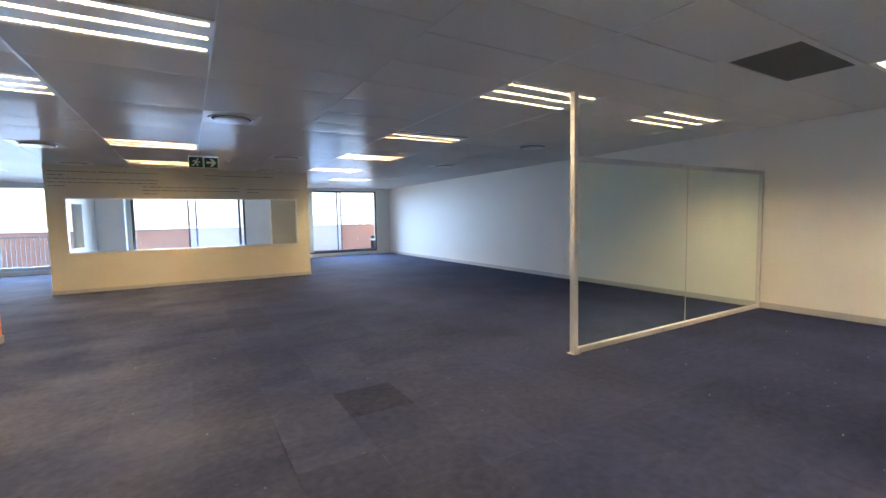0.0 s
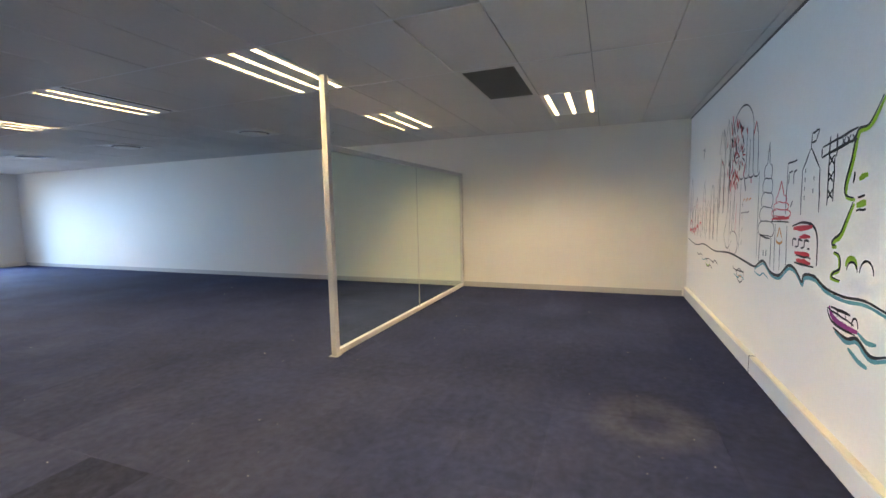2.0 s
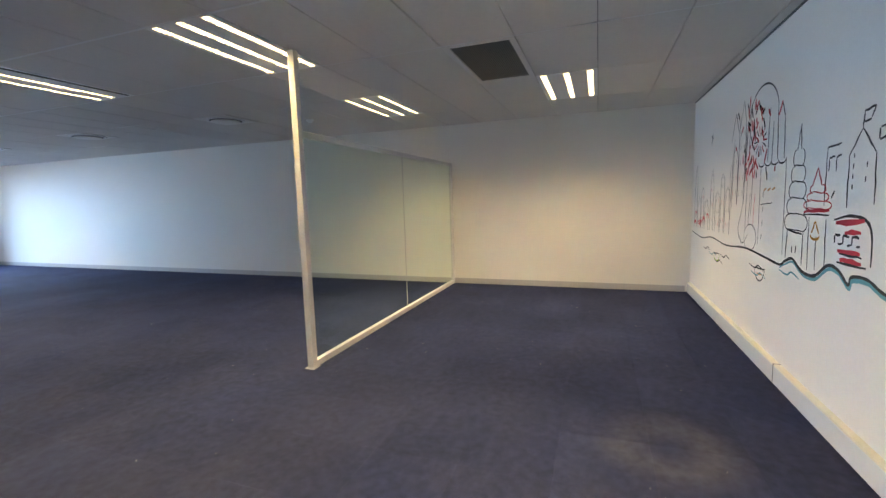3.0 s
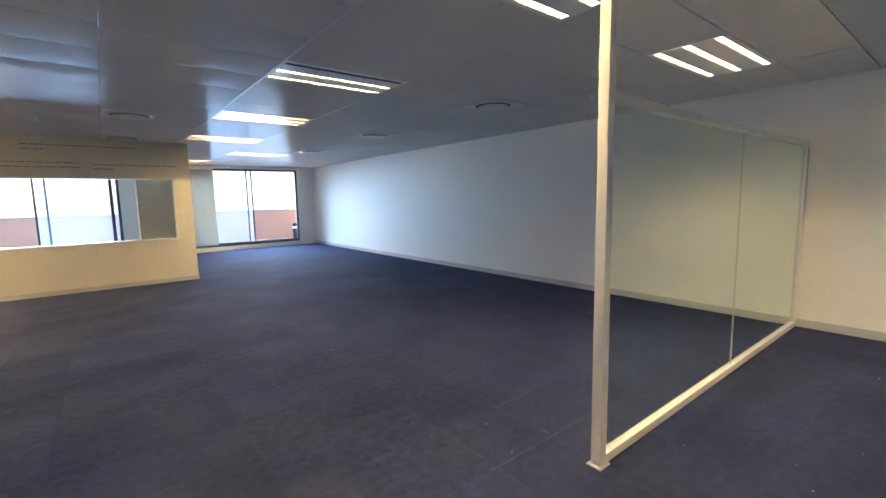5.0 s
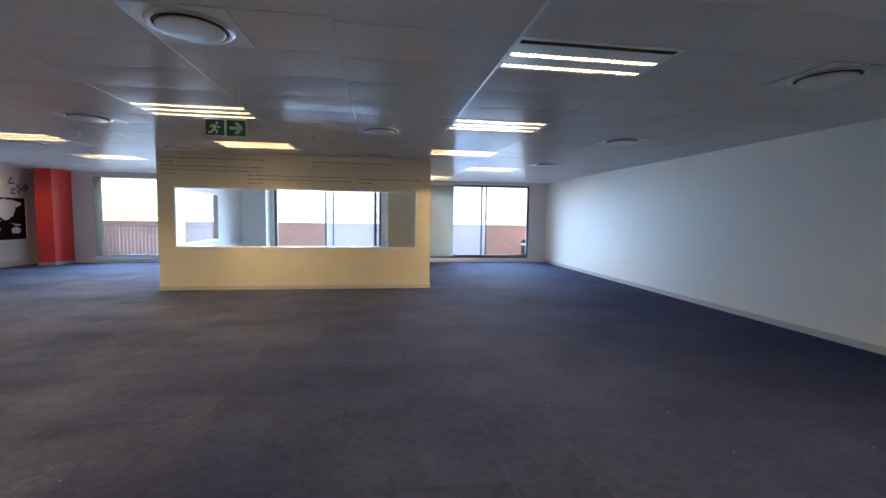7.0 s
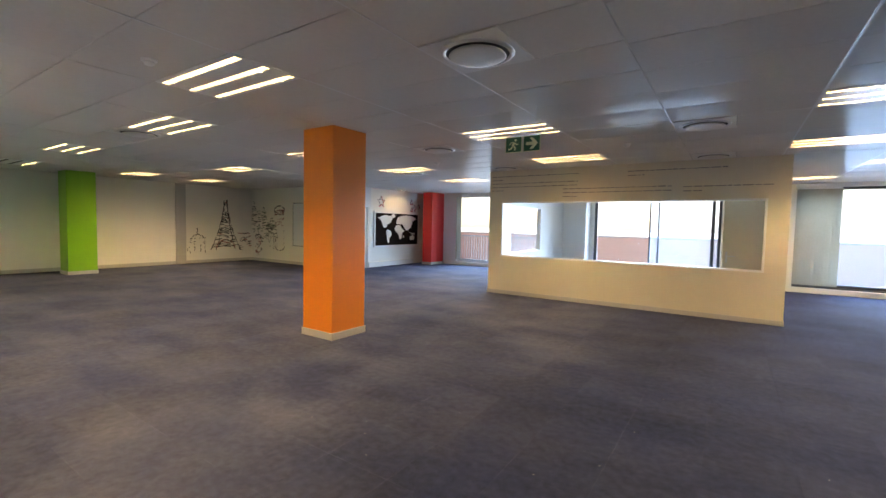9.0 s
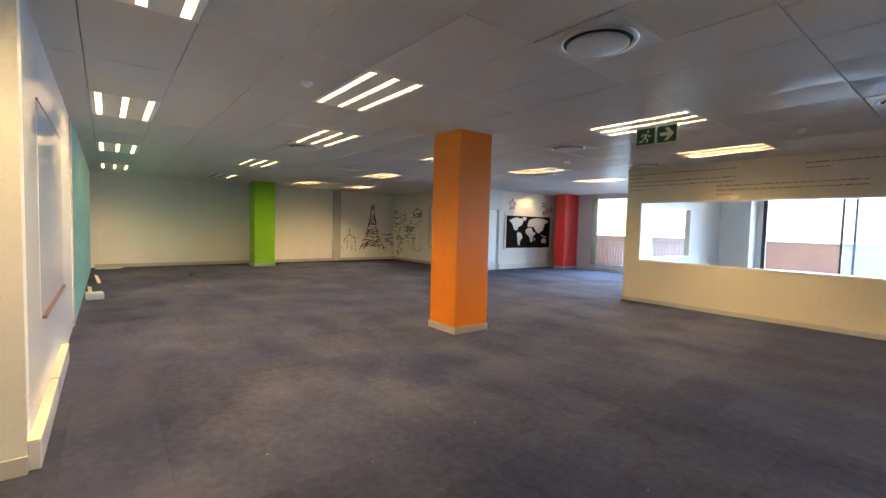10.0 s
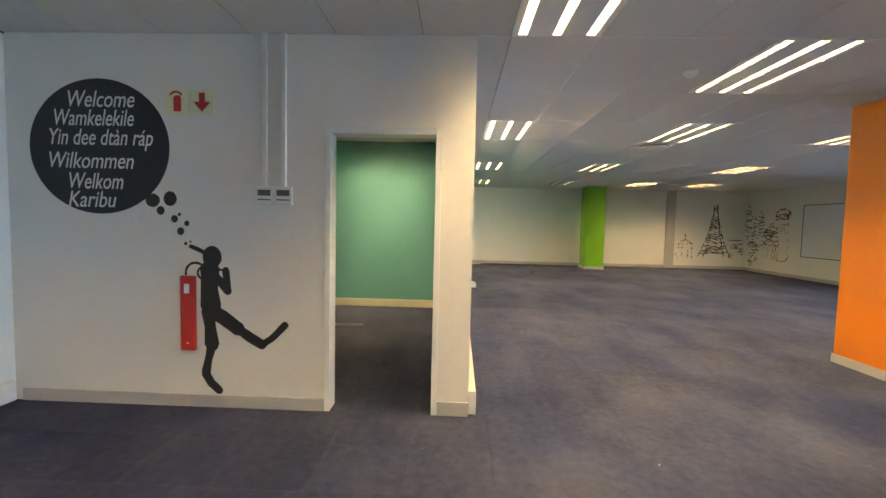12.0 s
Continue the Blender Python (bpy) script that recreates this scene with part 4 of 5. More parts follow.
sea = [(8.2, 0.9), (7.6, 0.86), (7.1, 0.9), (6.5, 0.86), (5.9, 0.89), (5.4, 0.86), (5.1, 0.84), (5.0, 0.88), (4.88, 0.91), (4.72, 0.84), (4.55, 0.84), (4.4, 0.93), (4.28, 0.92), (4.17, 0.85), (4.14, 0.9), (4.0, 0.91),
       (3.85, 0.86), (3.65, 0.845), (3.45, 0.86), (3.2, 0.83), (2.95, 0.86)]
strokes("wave_line", [(curve_pts([(x - 0.01, z - 0.022) for x, z in sea[6:]]), 0.024, 3), (curve_pts(sea), 0.022, 0)]
        + [(curve_pts([(x, z), (x - 0.14, z - 0.02), (x - 0.22, z + 0.01), (x - 0.34, z - 0.02)]), ink, s) for x, z, s in ((7.5, 0.76, 0), (7.2, 0.72, 3), (6.95, 0.66, 0), (6.7, 0.74, 0), (5.75, 0.76, 0), (5.7, 0.7, 3), (5.1, 0.8, 3))])
boat = [(3.82, 0.74), (3.76, 0.68), (3.64, 0.66), (3.52, 0.66)]
strokes("boat", [(curve_pts([(x - 0.02, z + 0.02) for x, z in boat]), 0.035, 4), (curve_pts(boat), ink * 1.2, 0), (line(3.82, 0.745, 3.54, 0.71), ink, 0), (arc(3.53, 0.7, 0.03, 0.05, 0, 180, 8), ink, 0),
        (line(3.78, 0.765, 3.58, 0.755), ink * 1.4, 0), (line(3.7, 0.72, 3.7, 0.76, 2), ink * 0.6, 0), (line(3.62, 0.715, 3.62, 0.755, 2), ink * 0.6, 0),
        (curve_pts([(3.72, 0.63), (3.6, 0.6), (3.5, 0.63), (3.38, 0.57), (3.25, 0.61)]), 0.03, 3), (curve_pts([(3.74, 0.645), (3.6, 0.62), (3.5, 0.645), (3.38, 0.59), (3.25, 0.63)]), 0.02, 0),
        (curve_pts([(3.58, 0.57), (3.48, 0.53), (3.4, 0.52)]), 0.028, 3), (curve_pts([(3.5, 0.68), (3.42, 0.65), (3.34, 0.66)]), 0.024, 3)])
strokes("small_craft", [(arc(5.5, 0.74, 0.11, 0.1, 180, 360, 10), ink, 0), (line(5.61, 0.75, 5.38, 0.75, 3), ink, 0), (line(5.56, 0.7, 5.44, 0.7, 3), ink, 5), (arc(6.85, 0.72, 0.12, 0.07, 180, 360, 10), ink, 2), (line(6.97, 0.73, 6.74, 0.74, 3), ink, 0)])

# Shade of the wall-to-ceiling gap, drawn as a dark strip on the wall.
gap = structure("ceiling_gap_strip", boxes((-0.1, 0, H - 0.014, 8.3, 0.012, H - 0.001)), GRILLE, "dark strip that paints the shadow gap under the ceiling", "trim")
gap.matrix_world = SOUTH

# ---- meeting room front: lettering, exit sign ----
words_ob = thing("wall_quotes", "rows of small grey lettered quotations above the meeting-room window", "wall lettering", pose(0, RY, 0))
for x0, x1, z, rows_of in ((-1.47, 0.42, 2.545, 4), (1.33, 2.87, 2.535, 1), (0.12, 2.06, 2.245, 2), (2.24, 3.5, 2.225, 1)):
    for r in range(rows_of + 1):
        bm = bmesh.new()
        x, end = x0, x1 if r < rows_of else x0 + 0.28
        if r == 1 and rows_of == 4:
            end = x0 + 0.25
        if r and r < rows_of and rows_of == 4:
            end = x1 - random.uniform(0, 0.25) if r > 1 else end
        while x < end:
            w = random.uniform(0.05, 0.17)
            box(bm, x, -0.0015, z - 0.075 * r, min(x + w, end), -0.0005, z - 0.075 * r + random.uniform(0.012, 0.020))
            x += w + 0.022
        part("lettering", bm, PAINT_GREY, words_ob)

exit_sign = thing("exit_sign", "green emergency exit sign with running figure and arrow plates", "exit sign", pose(1.0, 8.6, 0))
for i in range(2):
    x = 0.195 * i
    plate = part("plate", boxes((x, -0.004, 2.235, x + 0.182, 0.004, 2.395), bevel=0.002), SIGN_CREAM, exit_sign)
    part("field", boxes((x + 0.006, -0.006, 2.242, x + 0.176, -0.0045, 2.388)), SIGN_GREEN, plate, "dark green field")
    bm = bmesh.new()
    c = x + 0.091
    if i:
        fill(bm, [(c - 0.062, 2.299), (c + 0.034, 2.299), (c + 0.034, 2.331), (c - 0.062, 2.331)], -0.0073)
        for up in (1, -1):
            fill(bm, [(c - 0.022, 2.315 + 0.056 * up), (c + 0.016, 2.315 + 0.056 * up), (c + 0.066, 2.315), (c + 0.026, 2.315)][::up], -0.0075 - 0.0001 * up)
    else:
        fill(bm, ellipse(c + 0.022, 2.358, 0.013, 0.013, 14), -0.0075)
        for n, (pts, w) in enumerate((([(c + 0.008, 2.335), (c - 0.008, 2.305)], 0.03), ([(c - 0.005, 2.3), (c + 0.022, 2.283), (c + 0.012, 2.258)], 0.016), ([(c - 0.01, 2.3), (c - 0.03, 2.272), (c - 0.058, 2.27)], 0.016),
                                      ([(c + 0.012, 2.335), (c + 0.035, 2.312), (c + 0.052, 2.322)], 0.012), ([(c, 2.338), (c - 0.03, 2.335), (c - 0.042, 2.312)], 0.012))):
            ribbon(bm, pts, w, -0.0075 - 0.0001 * n, taper=False)
    part("pictogram", bm, SIGN_CREAM, plate)
part("top_strip", boxes((-0.005, -0.008, 2.397, 0.385, 0.008, 2.405)), CHROME, exit_sign)
for x in (0.06, 0.32):
    part("hanger", boxes((x, -0.001, 2.405, x + 0.002, 0.001, H)), CHROME, exit_sign, "thin hanging wire")


# ---- meeting room inside, blinds ----
def lever(parent, m):
    bm = bmesh.new()
    box(bm, -0.02, -0.006, -0.1, 0.02, 0, 0.1, bevel=0.003)
    cyl(bm, (0, 0, 0.02), (0, -0.05, 0.02), 0.009)
    cyl(bm, (0, -0.05, 0.02), (0.12, -0.05, 0.02), 0.009)
    h = part("handle", bm, CHROME, parent, "steel lever handle")
    h.matrix_local = m


room_door = thing("room_door", "beige painted door standing open in the meeting room", "door", pose(2.85, 13.5, 0, 0, 0, 31))
part("leaf", boxes((0, 0, 0.01, 0.86, 0.04, 2.03), bevel=0.003), DOOR_WOOD, room_door)
lever(room_door, pose(0.07, 0, 1.02))
white_door = thing("side_door", "white painted door in the meeting room's side wall", "door", pose(RX0 + 0.1, 13.2, 0))
part("leaf", boxes((0, 0, 0.01, 0.02, 0.7, 2.03), bevel=0.003), PAINT_GLOSS, white_door)
lever(white_door, pose(0.02, 0.6, 1.0, 0, 0, 90))
heads = thing("roller_blind", "pulled-up white blind cassette over the window", "blind", pose(0, YN - 0.1, 0))
part("cassette", boxes((WIN_C[0] - 0.03, 0, 2.585, WIN_C[1] + 0.03, 0.06, 2.66), bevel=0.004), WHITE_METAL, heads)


def blinds(x0, x1, n, sway, label):
    b = thing("vertical_blind", label, "blind", pose(0, YN - 0.09, 0), "vertical blinds")
    part("rail", boxes((x0, -0.012, 2.535, x1, 0.09, 2.575)), WHITE_METAL, b)
    for i in range(n):
        bm = bmesh.new()
        x = x0 + (x1 - x0) * (i + 0.5) / n
        turn = radians(sway + random.uniform(-4, 4))
        dx, dy = 0.045 * math.cos(turn), 0.03 * math.sin(turn)
        low_x = random.uniform(-0.003, 0.006)
        vs = [bm.verts.new(v) for v in ((x - dx, -dy, 2.535), (x + dx, dy, 2.535), (x + dx + low_x, dy, 0.2), (x - dx + low_x, -dy, 0.2))]
        f = bm.faces.new(vs)
        bmesh.ops.solidify(bm, geom=[f], thickness=0.0015)
        part("slat", bm, BLIND, b)


blinds(WIN_C[0], 5.08, 12, 8, "beige vertical blind drawn to the side of the window")
blinds(WIN_A[0] + 0.03, -5.42, 4, 70, "beige vertical blind stacked beside the window")

# ---- map wall ----
MAPWALL = pose(XM, 0, 0, 0, 0, 90)
board = thing("world_map", "dark brown world map board with white continents in a white frame", "wall map", MAPWALL)
y0, y1, z0, z1 = 15.32, 17.68, 0.73, 1.85
part("panel", boxes((y0, -0.02, z0, y1, 0, z1)), material("dark_brown_felt", (0.014, 0.009, 0.007), 0.9, spread=0.2, spec=0.1), board)
for r in ((y0 - 0.05, z0 - 0.05, y1 + 0.05, z0), (y0 - 0.05, z1, y1 + 0.05, z1 + 0.05), (y0 - 0.05, z0, y0, z1), (y1, z0, y1 + 0.05, z1)):
    part("frame", boxes((r[0], -0.035, r[1], r[2], 0, r[3])), WHITE_METAL, board)
for shape in ([(0.06, 0.86), (0.2, 0.93), (0.36, 0.9), (0.34, 0.74), (0.26, 0.66), (0.24, 0.56), (0.18, 0.58), (0.12, 0.76)],
              [(0.26, 0.5), (0.33, 0.44), (0.36, 0.34), (0.31, 0.2), (0.29, 0.06), (0.26, 0.16), (0.27, 0.34), (0.24, 0.42)],
              [(0.34, 0.97), (0.42, 0.98), (0.43, 0.9), (0.38, 0.85)],
              [(0.46, 0.62), (0.56, 0.62), (0.6, 0.52), (0.66, 0.46), (0.6, 0.36), (0.58, 0.2), (0.54, 0.22), (0.52, 0.4), (0.45, 0.44), (0.43, 0.54)],
              [(0.46, 0.72), (0.5, 0.86), (0.6, 0.94), (0.76, 0.95), (0.92, 0.9), (0.93, 0.82), (0.86, 0.76), (0.84, 0.62), (0.77, 0.5), (0.71, 0.48), (0.66, 0.56), (0.6, 0.66), (0.5, 0.66)],
              [(0.8, 0.26), (0.86, 0.31), (0.92, 0.24), (0.9, 0.15), (0.81, 0.16)], [(0.78, 0.42), (0.86, 0.38), (0.93, 0.36), (0.86, 0.34)], [(0.63, 0.3), (0.65, 0.26), (0.63, 0.22)]):
    pts = curve_pts([*shape, shape[0]], 7)[:-1]
    bm = bmesh.new()
    fill(bm, [(y0 + (u + random.uniform(-0.010, 0.010)) * (y1 - y0), z0 + (v + random.uniform(-0.016, 0.016)) * (z1 - z0)) for u, v in pts], -0.0225)
    part("continent", bm, PLASTIC, board, "white cut-out continent")
for y, z, r, k in ((15.62, 2.24, 0.2, 5), (17.3, 2.3, 0.11, 3), (17.5, 2.1, 0.13, 4), (17.32, 2.02, 0.09, 3), (17.75, 2.15, 0.1, 4)):
    bm = bmesh.new()
    pts = [(y + (r if i % 2 == 0 else r * 0.42) * math.sin(math.pi * i / k), z + (r if i % 2 == 0 else r * 0.42) * math.cos(math.pi * i / k)) for i in range(2 * k + 1)]
    ribbon(bm, pts, 0.028, -0.002, 0, False)
    ribbon(bm, [(a + 0.015, b - 0.02) for a, b in pts[:k + 2]], 0.025, -0.0025, 1, False)
    star = tagged(new("painted_star", mesh_of("painted_star", bm, [PAINT_BLACK, PAINT_RED])), "hand-painted black and red star on the wall", "wall painting", "painted stars")
    star.matrix_world = MAPWALL
for i in range(3):
    spot = thing("downlight", "small lit downlight over the world map", "downlight", pose(XM + 0.3, 16.0 + 0.3 * i, H), "downlights")
    bm = bmesh.new()
    lathe(bm, [(0.055, 0.0), (0.055, -0.04), (0.05, -0.04), (0.045, -0.002)], 20)
    part("bezel", bm, WHITE_METAL, spot)
    bm = bmesh.new()
    lathe(bm, [(0.034, -0.003), (0.03, -0.008), (0.003, -0.01)], 20)
    part("bulb", bm, glowing("warm_bulb", (1.0, 0.75, 0.42), 120), spot, "warm lit bulb")
structure("door_header", boxes((XM - 0.1, YNW - 0.25, 2.02, XM + 0.12, 15.0, H)), PAINT_GLOSS, "white boxed header over the side-room opening", "header")

# ---- west and northwest walls ----
structure("wall_pilaster", boxes((XW, 11.35, 0, XW + 0.06, 11.65, H)), TRIM, "grey cover strip on the far wall", "trim")
WEST, NORTHWEST = pose(XW, 0, 0, 0, 0, 90), pose(0, YNW, 0)
def scribble(bm, pts, width, slot=0, keep=0.75, spread=0.02):
    """A worn brush line: broken dashes that wander off the line."""
    global depth
    for i in range(len(pts) - 1):
        if random.random() > keep:
            continue
        (x0, z0), (x1, z1) = pts[i], pts[i + 1]
        j = [random.uniform(-spread, spread) for _ in range(4)]
        depth = -0.0015 if depth < -0.004 else depth - 0.00004
        ribbon(bm, line(x0 + j[0], z0 + j[1], x1 + j[2], z1 + j[3], 3, 0.006), width * random.uniform(0.6, 1.3), depth, slot)


INK_OLD = material("faded_ink", (0.055, 0.045, 0.042), 0.7, spread=0.4, grain=20)
GREEN_OLD = material("faded_green", (0.10, 0.14, 0.08), 0.7, spread=0.3)
RED_OLD = material("faded_red", (0.30, 0.07, 0.05), 0.7, spread=0.3)
tower_art = thing("tower_sketch", "faded brush sketch of a lattice tower, a dome and a gateway", "wall painting", WEST)
bm = bmesh.new()
for s in (-1, 1):
    for a in (0.50, 0.30):
        for _ in range(2):
            scribble(bm, [(13.05 + s * (a * (1 - t) ** 1.7 + 0.05), 0.42 + 1.8 * t) for t in [i / 16 for i in range(17)]], 0.026)
for i in range(34):
    z = 0.55 + 0.048 * i
    w = 0.48 * (1 - (z - 0.42) / 1.8) ** 1.7 + 0.05
    scribble(bm, [(13.05 - w, z), (13.05 - w * 0.3, z + 0.02), (13.05 + w * 0.4, z - 0.02), (13.05 + w, z)], 0.03, 1 if i % 6 == 3 else 0, 0.6)
scribble(bm, arc(13.05, 0.5, 0.27, 0.28, 5, 175), 0.04, 0, 0.9, 0.01)
scribble(bm, arc(13.05, 0.46, 0.34, 0.34, 5, 175), 0.03, 1, 0.7, 0.01)
part("lattice_tower", bm, [INK_OLD, RED_OLD], tower_art)
bm = bmesh.new()
for pts in (arc(12.05, 0.72, 0.24, 0.26, 0, 180), line(11.78, 0.72, 12.32, 0.72), line(11.8, 0.86, 12.3, 0.86), line(12.03, 0.98, 12.05, 1.2), line(12.07, 0.98, 12.05, 1.2), line(11.8, 0.36, 11.8, 0.72), line(12.3, 0.36, 12.3, 0.72),
            line(11.95, 0.4, 11.95, 0.7), line(12.15, 0.4, 12.15, 0.7), line(11.7, 0.42, 11.8, 0.6)):
    scribble(bm, pts, 0.025)
part("dome", bm, INK_OLD, tower_art)
bm = bmesh.new()
for i in range(26):
    x, z = random.uniform(13.55, 14.0), random.uniform(0.4, 1.05)
    scribble(bm, line(x, z, x + random.uniform(0.06, 0.2), z + random.uniform(-0.03, 0.03), 2), 0.025, random.choice((0, 0, 1)))
scribble(bm, arc(13.72, 0.72, 0.1, 0.16, 0, 180), 0.03)
scribble(bm, line(13.5, 1.03, 14.0, 1.0, 6), 0.035, 1, 0.95)
part("gateway", bm, [INK_OLD, RED_OLD], tower_art)
skyline = thing("skyline_sketch", "faded wall sketch of onion domes and a red phone box", "wall painting", NORTHWEST)
bm = bmesh.new()
for x, z, h in ((-12.12, 1.05, 1.15), (-11.85, 1.2, 0.75), (-11.5, 1.25, 0.75), (-11.2, 1.1, 0.35), (-11.0, 1.15, 0.45)):
    for i in range(16):
        w = 0.15 * math.sin(math.pi * (i + 1) / 17) + 0.02
        u = z + h * i / 15
        scribble(bm, line(x - w, u, x + w, u + random.uniform(-0.03, 0.03), 2), 0.03, random.choice((0, 1, 1)), 0.7, 0.03)
for i in range(40):
    x, z = random.uniform(-12.1, -10.9), random.uniform(0.85, 1.35)
    scribble(bm, line(x, z, x + random.uniform(0.06, 0.3), z + random.uniform(-0.03, 0.03), 2), 0.026, random.choice((0, 1)), 0.8)
for i in range(16):
    x, z = random.uniform(-11.3, -10.6), random.uniform(0.45, 1.0)
    scribble(bm, line(x, z, x, z + random.uniform(0.08, 0.25), 2), 0.016, 0, 0.8)
part("onion_dome", bm, [INK_OLD, GREEN_OLD], skyline)
bm = bmesh.new()
for i in range(30):
    x, z = random.uniform(-12.05, -11.65), random.uniform(0.22, 0.88)
    scribble(bm, line(x, z, x + random.uniform(0.05, 0.14), z + random.uniform(-0.04, 0.04), 2), 0.035, random.choice((0, 1, 1)), 0.9)
scribble(bm, arc(-11.85, 0.85, 0.2, 0.14, 0, 180), 0.045, 0, 0.95, 0.01)
part("phone_box", bm, [INK_OLD, RED_OLD], skyline)
bm = bmesh.new()
scribble(bm, arc(-10.55, 1.85, 0.3, 0.2, -5, 185), 0.045, 0, 0.95, 0.01)
for i in range(8):
    scribble(bm, line(-10.84, 1.72 + 0.025 * i, -10.28, 1.74 + 0.025 * i, 4), 0.028, i % 2, 0.6)
for x in (-10.8, -10.3):
    scribble(bm, line(x, 0.6, x, 1.65, 9), 0.014, 0, 0.6)
for i in range(6):
    scribble(bm, line(-10.82, 1.32 + 0.05 * i, -10.3, 1.34 + 0.05 * i, 4), 0.018, 1, 0.5)
scribble(bm, arc(-10.55, 0.6, 0.28, 0.16, 180, 360), 0.03, 0, 0.85, 0.01)
part("tower_ball", bm, [INK_OLD, RED_OLD], skyline)


def whiteboard(m, x0, x1, z0, z1, label):
    w = thing("whiteboard", label, "whiteboard", m, "whiteboards")
    part("panel", boxes((x0, -0.014, z0, x1, -0.001, z1)), BOARD, w)
    for r in ((x0 - 0.02, z0 - 0.02, x1 + 0.02, z0), (x0 - 0.02, z1, x1 + 0.02, z1 + 0.02), (x0 - 0.02, z0, x0, z1), (x1, z0, x1 + 0.02, z1)):
        part("rim", boxes((r[0], -0.02, r[1], r[2], -0.001, r[3])), GRILLE, w)


whiteboard(NORTHWEST, -9.75, -8.3, 0.66, 2.12, "white enamel board in a thin dark rim on the wall")
glossy = thing("whiteboard", "frameless glossy writing board on the white partition wall", "whiteboard", pose(0, YS, 0, 0, 0, 180), "whiteboards")
part("panel", boxes((0.74, -0.006, 0.74, 2.62, -0.001, 2.18)), BOARD, glossy)
part("pen_tray", boxes((0.78, -0.03, 0.725, 2.55, -0.006, 0.74)), material("brown_plastic", (0.14, 0.05, 0.035), 0.5), glossy, "brown pen tray")
part("top_edge", boxes((0.74, -0.012, 2.18, 2.62, -0.001, 2.192)), GRILLE, glossy)
frame_2 = thing("door_2", "cream frame of a doorway between the white and teal walls", "doorway", kind="structure")
part("door_jamb", boxes((-4.2, YS - 0.12, 0, -4.1, YS + 0.015, H - 0.002)), PAINT_CREAM, frame_2)

# ---- loose things on the floor ----
for x, y, lx, turn, label in ((-7.5, 4.31, 1.0, 2, "loose cream trunking length leaning by the wall"), (-9.4, 4.40, 1.5, 3, "loose cream trunking length on the carpet"), (-11.9, 4.62, 0.6, 100, "loose cream trunking length on the carpet"), (-2.62, 2.62, 0.5, 92, "loose cream trim strip on the green room floor")):
    bm = bmesh.new()
    box(bm, -lx / 2, -0.03, 0.0, lx / 2, 0.03, 0.02)
    box(bm, -lx / 2, -0.03, 0.02, lx / 2, -0.024, 0.035)
    tagged(new("trunking_offcut", mesh_of("trunking_offcut", bm, CREAM_TRIM)), label, "trunking", "loose offcuts").matrix_world = pose(x, y, 0.0, 0, 0, turn)
bm = bmesh.new()
box(bm, -0.17, -0.12, 0, 0.17, 0.12, 0.012)
box(bm, -0.17, -0.12, 0.012, -0.155, 0.12, 0.09)
box(bm, 0.155, -0.12, 0.012, 0.17, 0.12, 0.09)
box(bm, -0.155, 0.105, 0.012, 0.155, 0.12, 0.09)
tagged(new("plastic_tray", mesh_of("plastic_tray", bm, PLASTIC)), "small white plastic tray lying on the carpet", "tray").matrix_world = pose(-6.5, 4.40, 0, 0, 0, 4)
bm = bmesh.new()
bmesh.ops.create_icosphere(bm, subdivisions=2, radius=0.06, matrix=Matrix.Diagonal((1.5, 1, 0.5, 1)))
for v in bm.verts:
    v.co *= 1 + 0.4 * noise.noise(v.co * 30)
    v.co.z += 0.025
tagged(new("rubbish_scrap", mesh_of("rubbish_scrap", bm, BLACK)), "small dark scrap lying on the carpet", "rubbish").matrix_world = pose(-9.6, 6.3, 0)
bm = bmesh.new()
for i in range(170):
    x, y, s = random.uniform(0.4, 8.0), random.uniform(1.0, 9.0), random.uniform(0.001, 0.0028)
    box(bm, x, y, 0.0, x + s, y + s * random.uniform(0.5, 2.5), 0.002)
tagged(new("carpet_lint", mesh_of("carpet_lint", bm, CHALK)), "scattered pale lint specks on the carpet", "lint", kind="stuff")

# ---- balcony and distance ----
railing = thing("balcony_railing", "weathered grey metal balustrade of thin upright bars on the balcony", "railing", pose(-6.3, 19.3, 0))
part("top_rail", boxes((0, -0.02, 1.06, 4.6, 0.02, 1.1)), RAIL_GREY, railing)
part("bottom_rail", boxes((0, -0.02, 0.08, 4.6, 0.02, 0.14)), DARK_FRAME, railing)
for i in range(42):
    part("bar", boxes((0.02 + 0.11 * i, -0.009, 0.14, 0.038 + 0.11 * i, 0.009, 1.06)), RAIL_GREY, railing)
for i in range(3):
    part("post", boxes((2.27 * i, -0.025, 0.0, 2.27 * i + 0.05, 0.025, 1.06)), RAIL_GREY, railing)
bm = bmesh.new()
bollard = thing("balcony_bin", "black bin with a white band on the balcony", "bin", pose(7.9, 19.2, 0) @ Matrix.Diagonal((0.65, 0.65, 0.8, 1)))
lathe(bm, [(0.12, 0.0), (0.14, 0.02), (0.15, 0.62), (0.15, 0.64)], 20)
part("body", bm, BLACK, bollard)
bm = bmesh.new()
lathe(bm, [(0.153, 0.64), (0.155, 0.65), (0.155, 0.74), (0.15, 0.75)], 20)
part("band", bm, PLASTIC, bollard, "white band")
bm = bmesh.new()
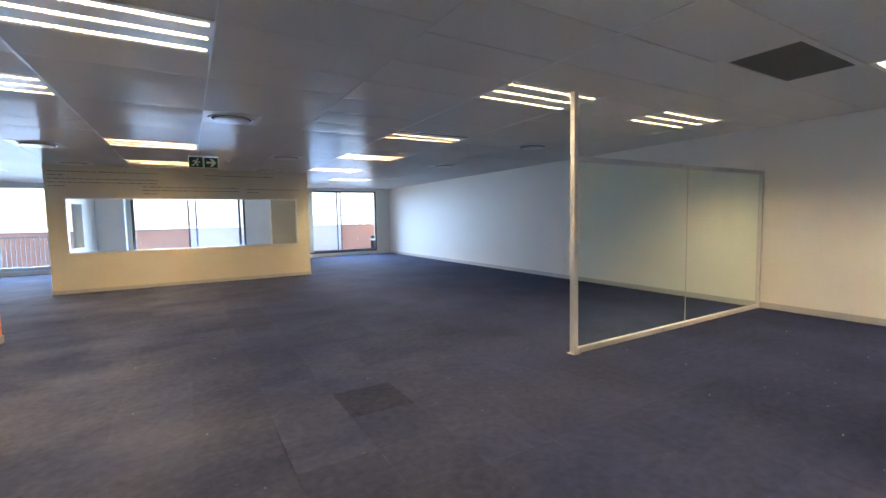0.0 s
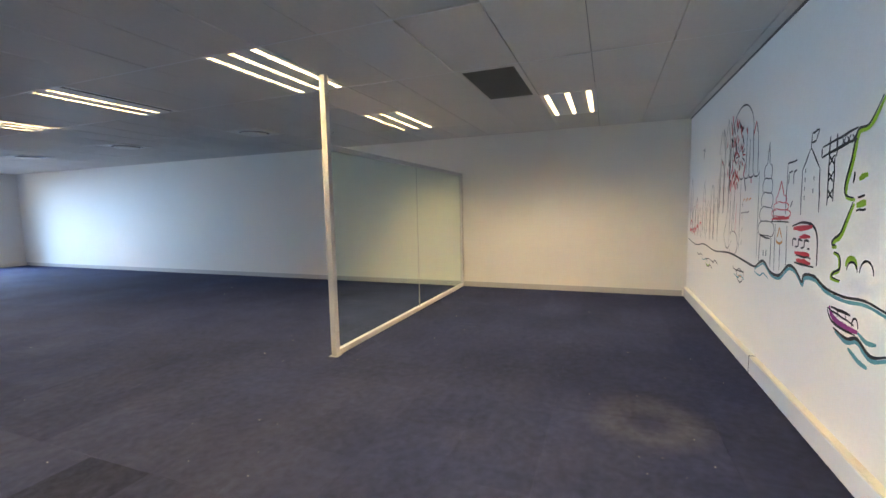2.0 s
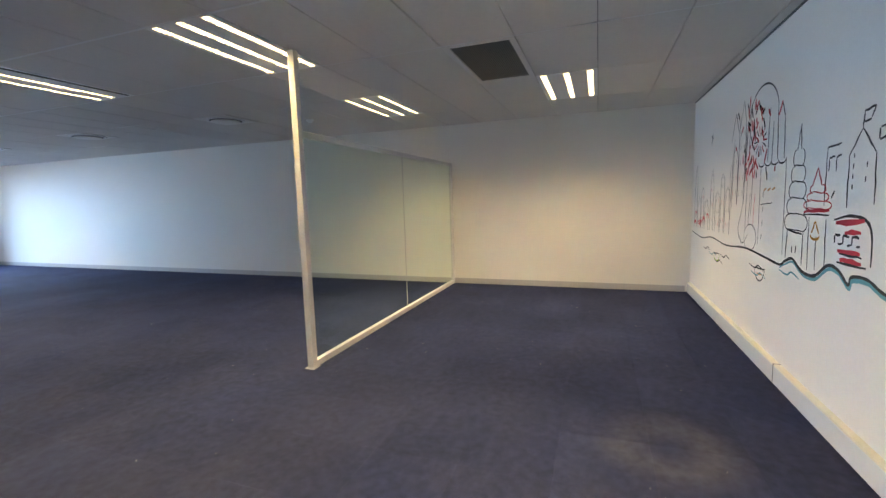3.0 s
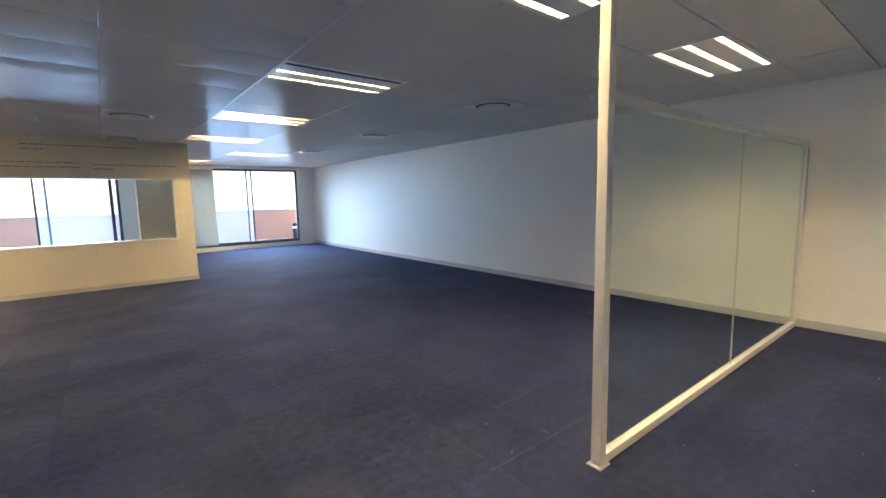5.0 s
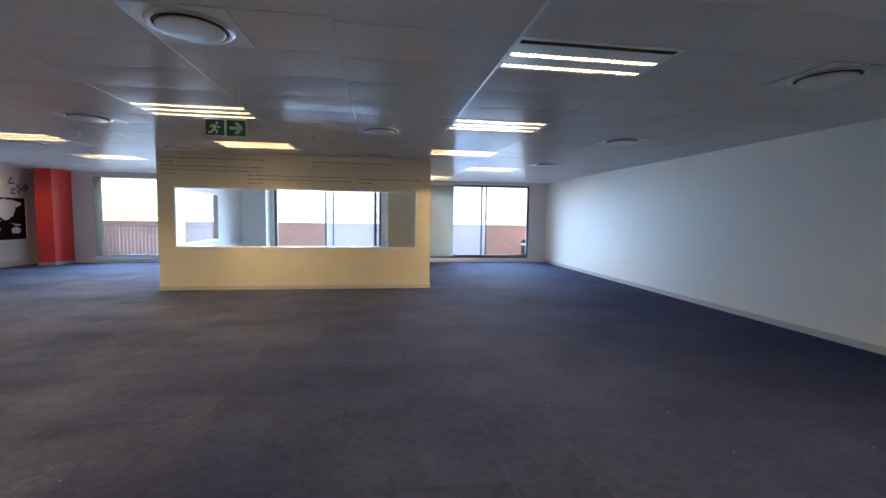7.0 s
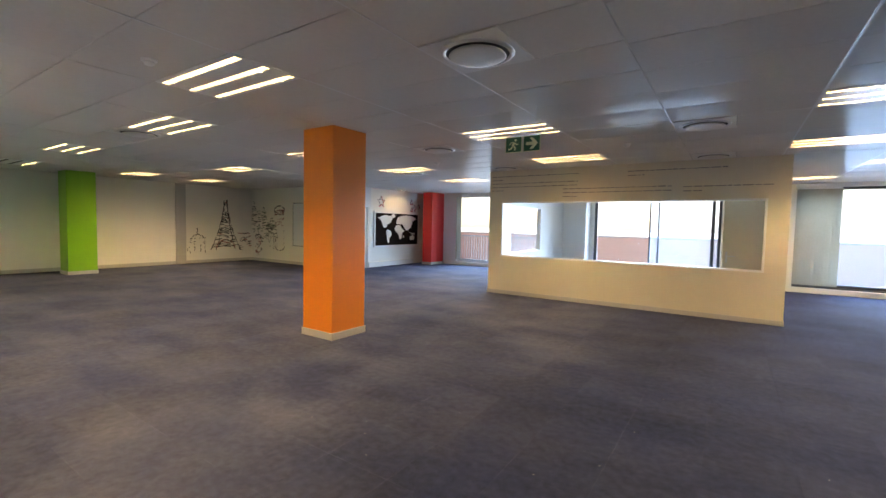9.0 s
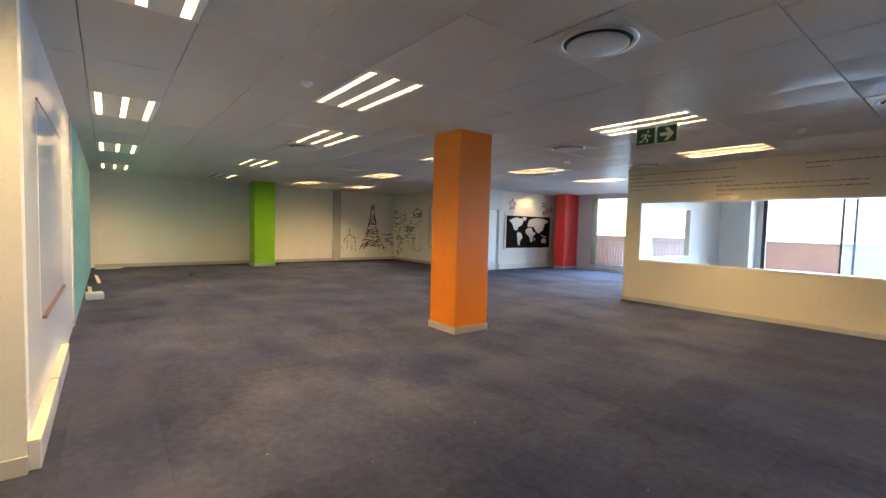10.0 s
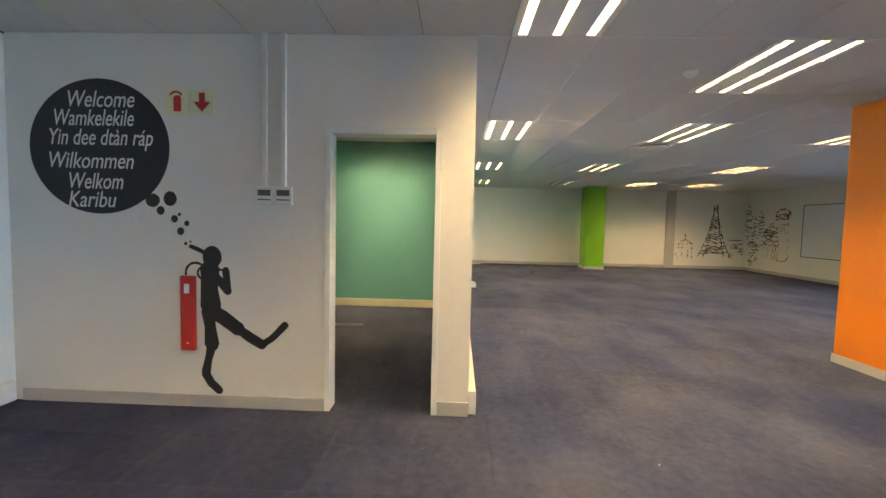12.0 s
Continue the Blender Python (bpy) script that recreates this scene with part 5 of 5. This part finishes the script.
lathe(bm, [(0.15, 0.75), (0.14, 0.85), (0.06, 0.9), (0.005, 0.905)], 20)
part("lid", bm, BLACK, bollard)
house = thing("distant_building", "distant low white building with a grey roof edge", "building", pose(36, 95, -12) @ Matrix.Diagonal((0.5, 1, 1.03, 1)))
part("wall", boxes((-9, -6, 0, 9, 6, 13.7)), PAINT, house)
part("roof", boxes((-9.4, -6.4, 13.7, 9.4, 6.4, 14.1)), CONCRETE, house, "grey roof edge")
for i in range(5):
    part("window", boxes((-8 + 3.4 * i, -6.03, 11.5, -6.2 + 3.4 * i, -6.0, 13.2)), CONCRETE, house)

# ---- carpet tiles ----
def carpet():
    bm = bmesh.new()
    box(bm, 0.0005, 0.0005, -0.006, 0.4995, 0.4995, 0.0)
    shared = mesh_of("carpet_tile", bm, CARPET)
    odd = {}
    for cell, mat in (((4, 9), CARPET_DARK), ((3, 8), CARPET_PALE), ((3, 9), CARPET_PALE)):
        odd[cell] = shared.copy()
        odd[cell].materials[0] = mat
    ground_ob = bpy.data.objects["floor"]
    verts, faces = [], []
    for i in range(-25, 17):
        for j in range(1, 38):
            x, y = 0.5 * i - 0.1, 0.5 * j - 0.15
            if x < XW or x + 0.5 > XE + 0.18 or y + 0.5 > YN + 0.15 or (x < -7.1 and y > YNW - 0.1):
                continue
            if i in range(0, 17) and j in range(1, 13):
                t = new("carpet_tile", odd.get((i, j), shared))
                t.location = (x, y, 0)
                t.parent = ground_ob
                continue
            b = len(verts)
            verts += [(x + u, y + v, z) for z in (-0.006, 0.0) for u, v in ((0.0005, 0.0005), (0.4995, 0.0005), (0.4995, 0.4995), (0.0005, 0.4995))]
            faces += [(b + 4, b + 5, b + 6, b + 7)] + [(b + q, b + (q + 1) % 4, b + 4 + (q + 1) % 4, b + 4 + q) for q in range(4)]
    me = bpy.data.meshes.new("carpet_field")
    me.from_pydata(verts, [], faces)
    me.materials.append(CARPET_FAR)
    rest = new("carpet_field", me)
    rest.parent = ground_ob
    tagged(rest, kind="stuff")


carpet()
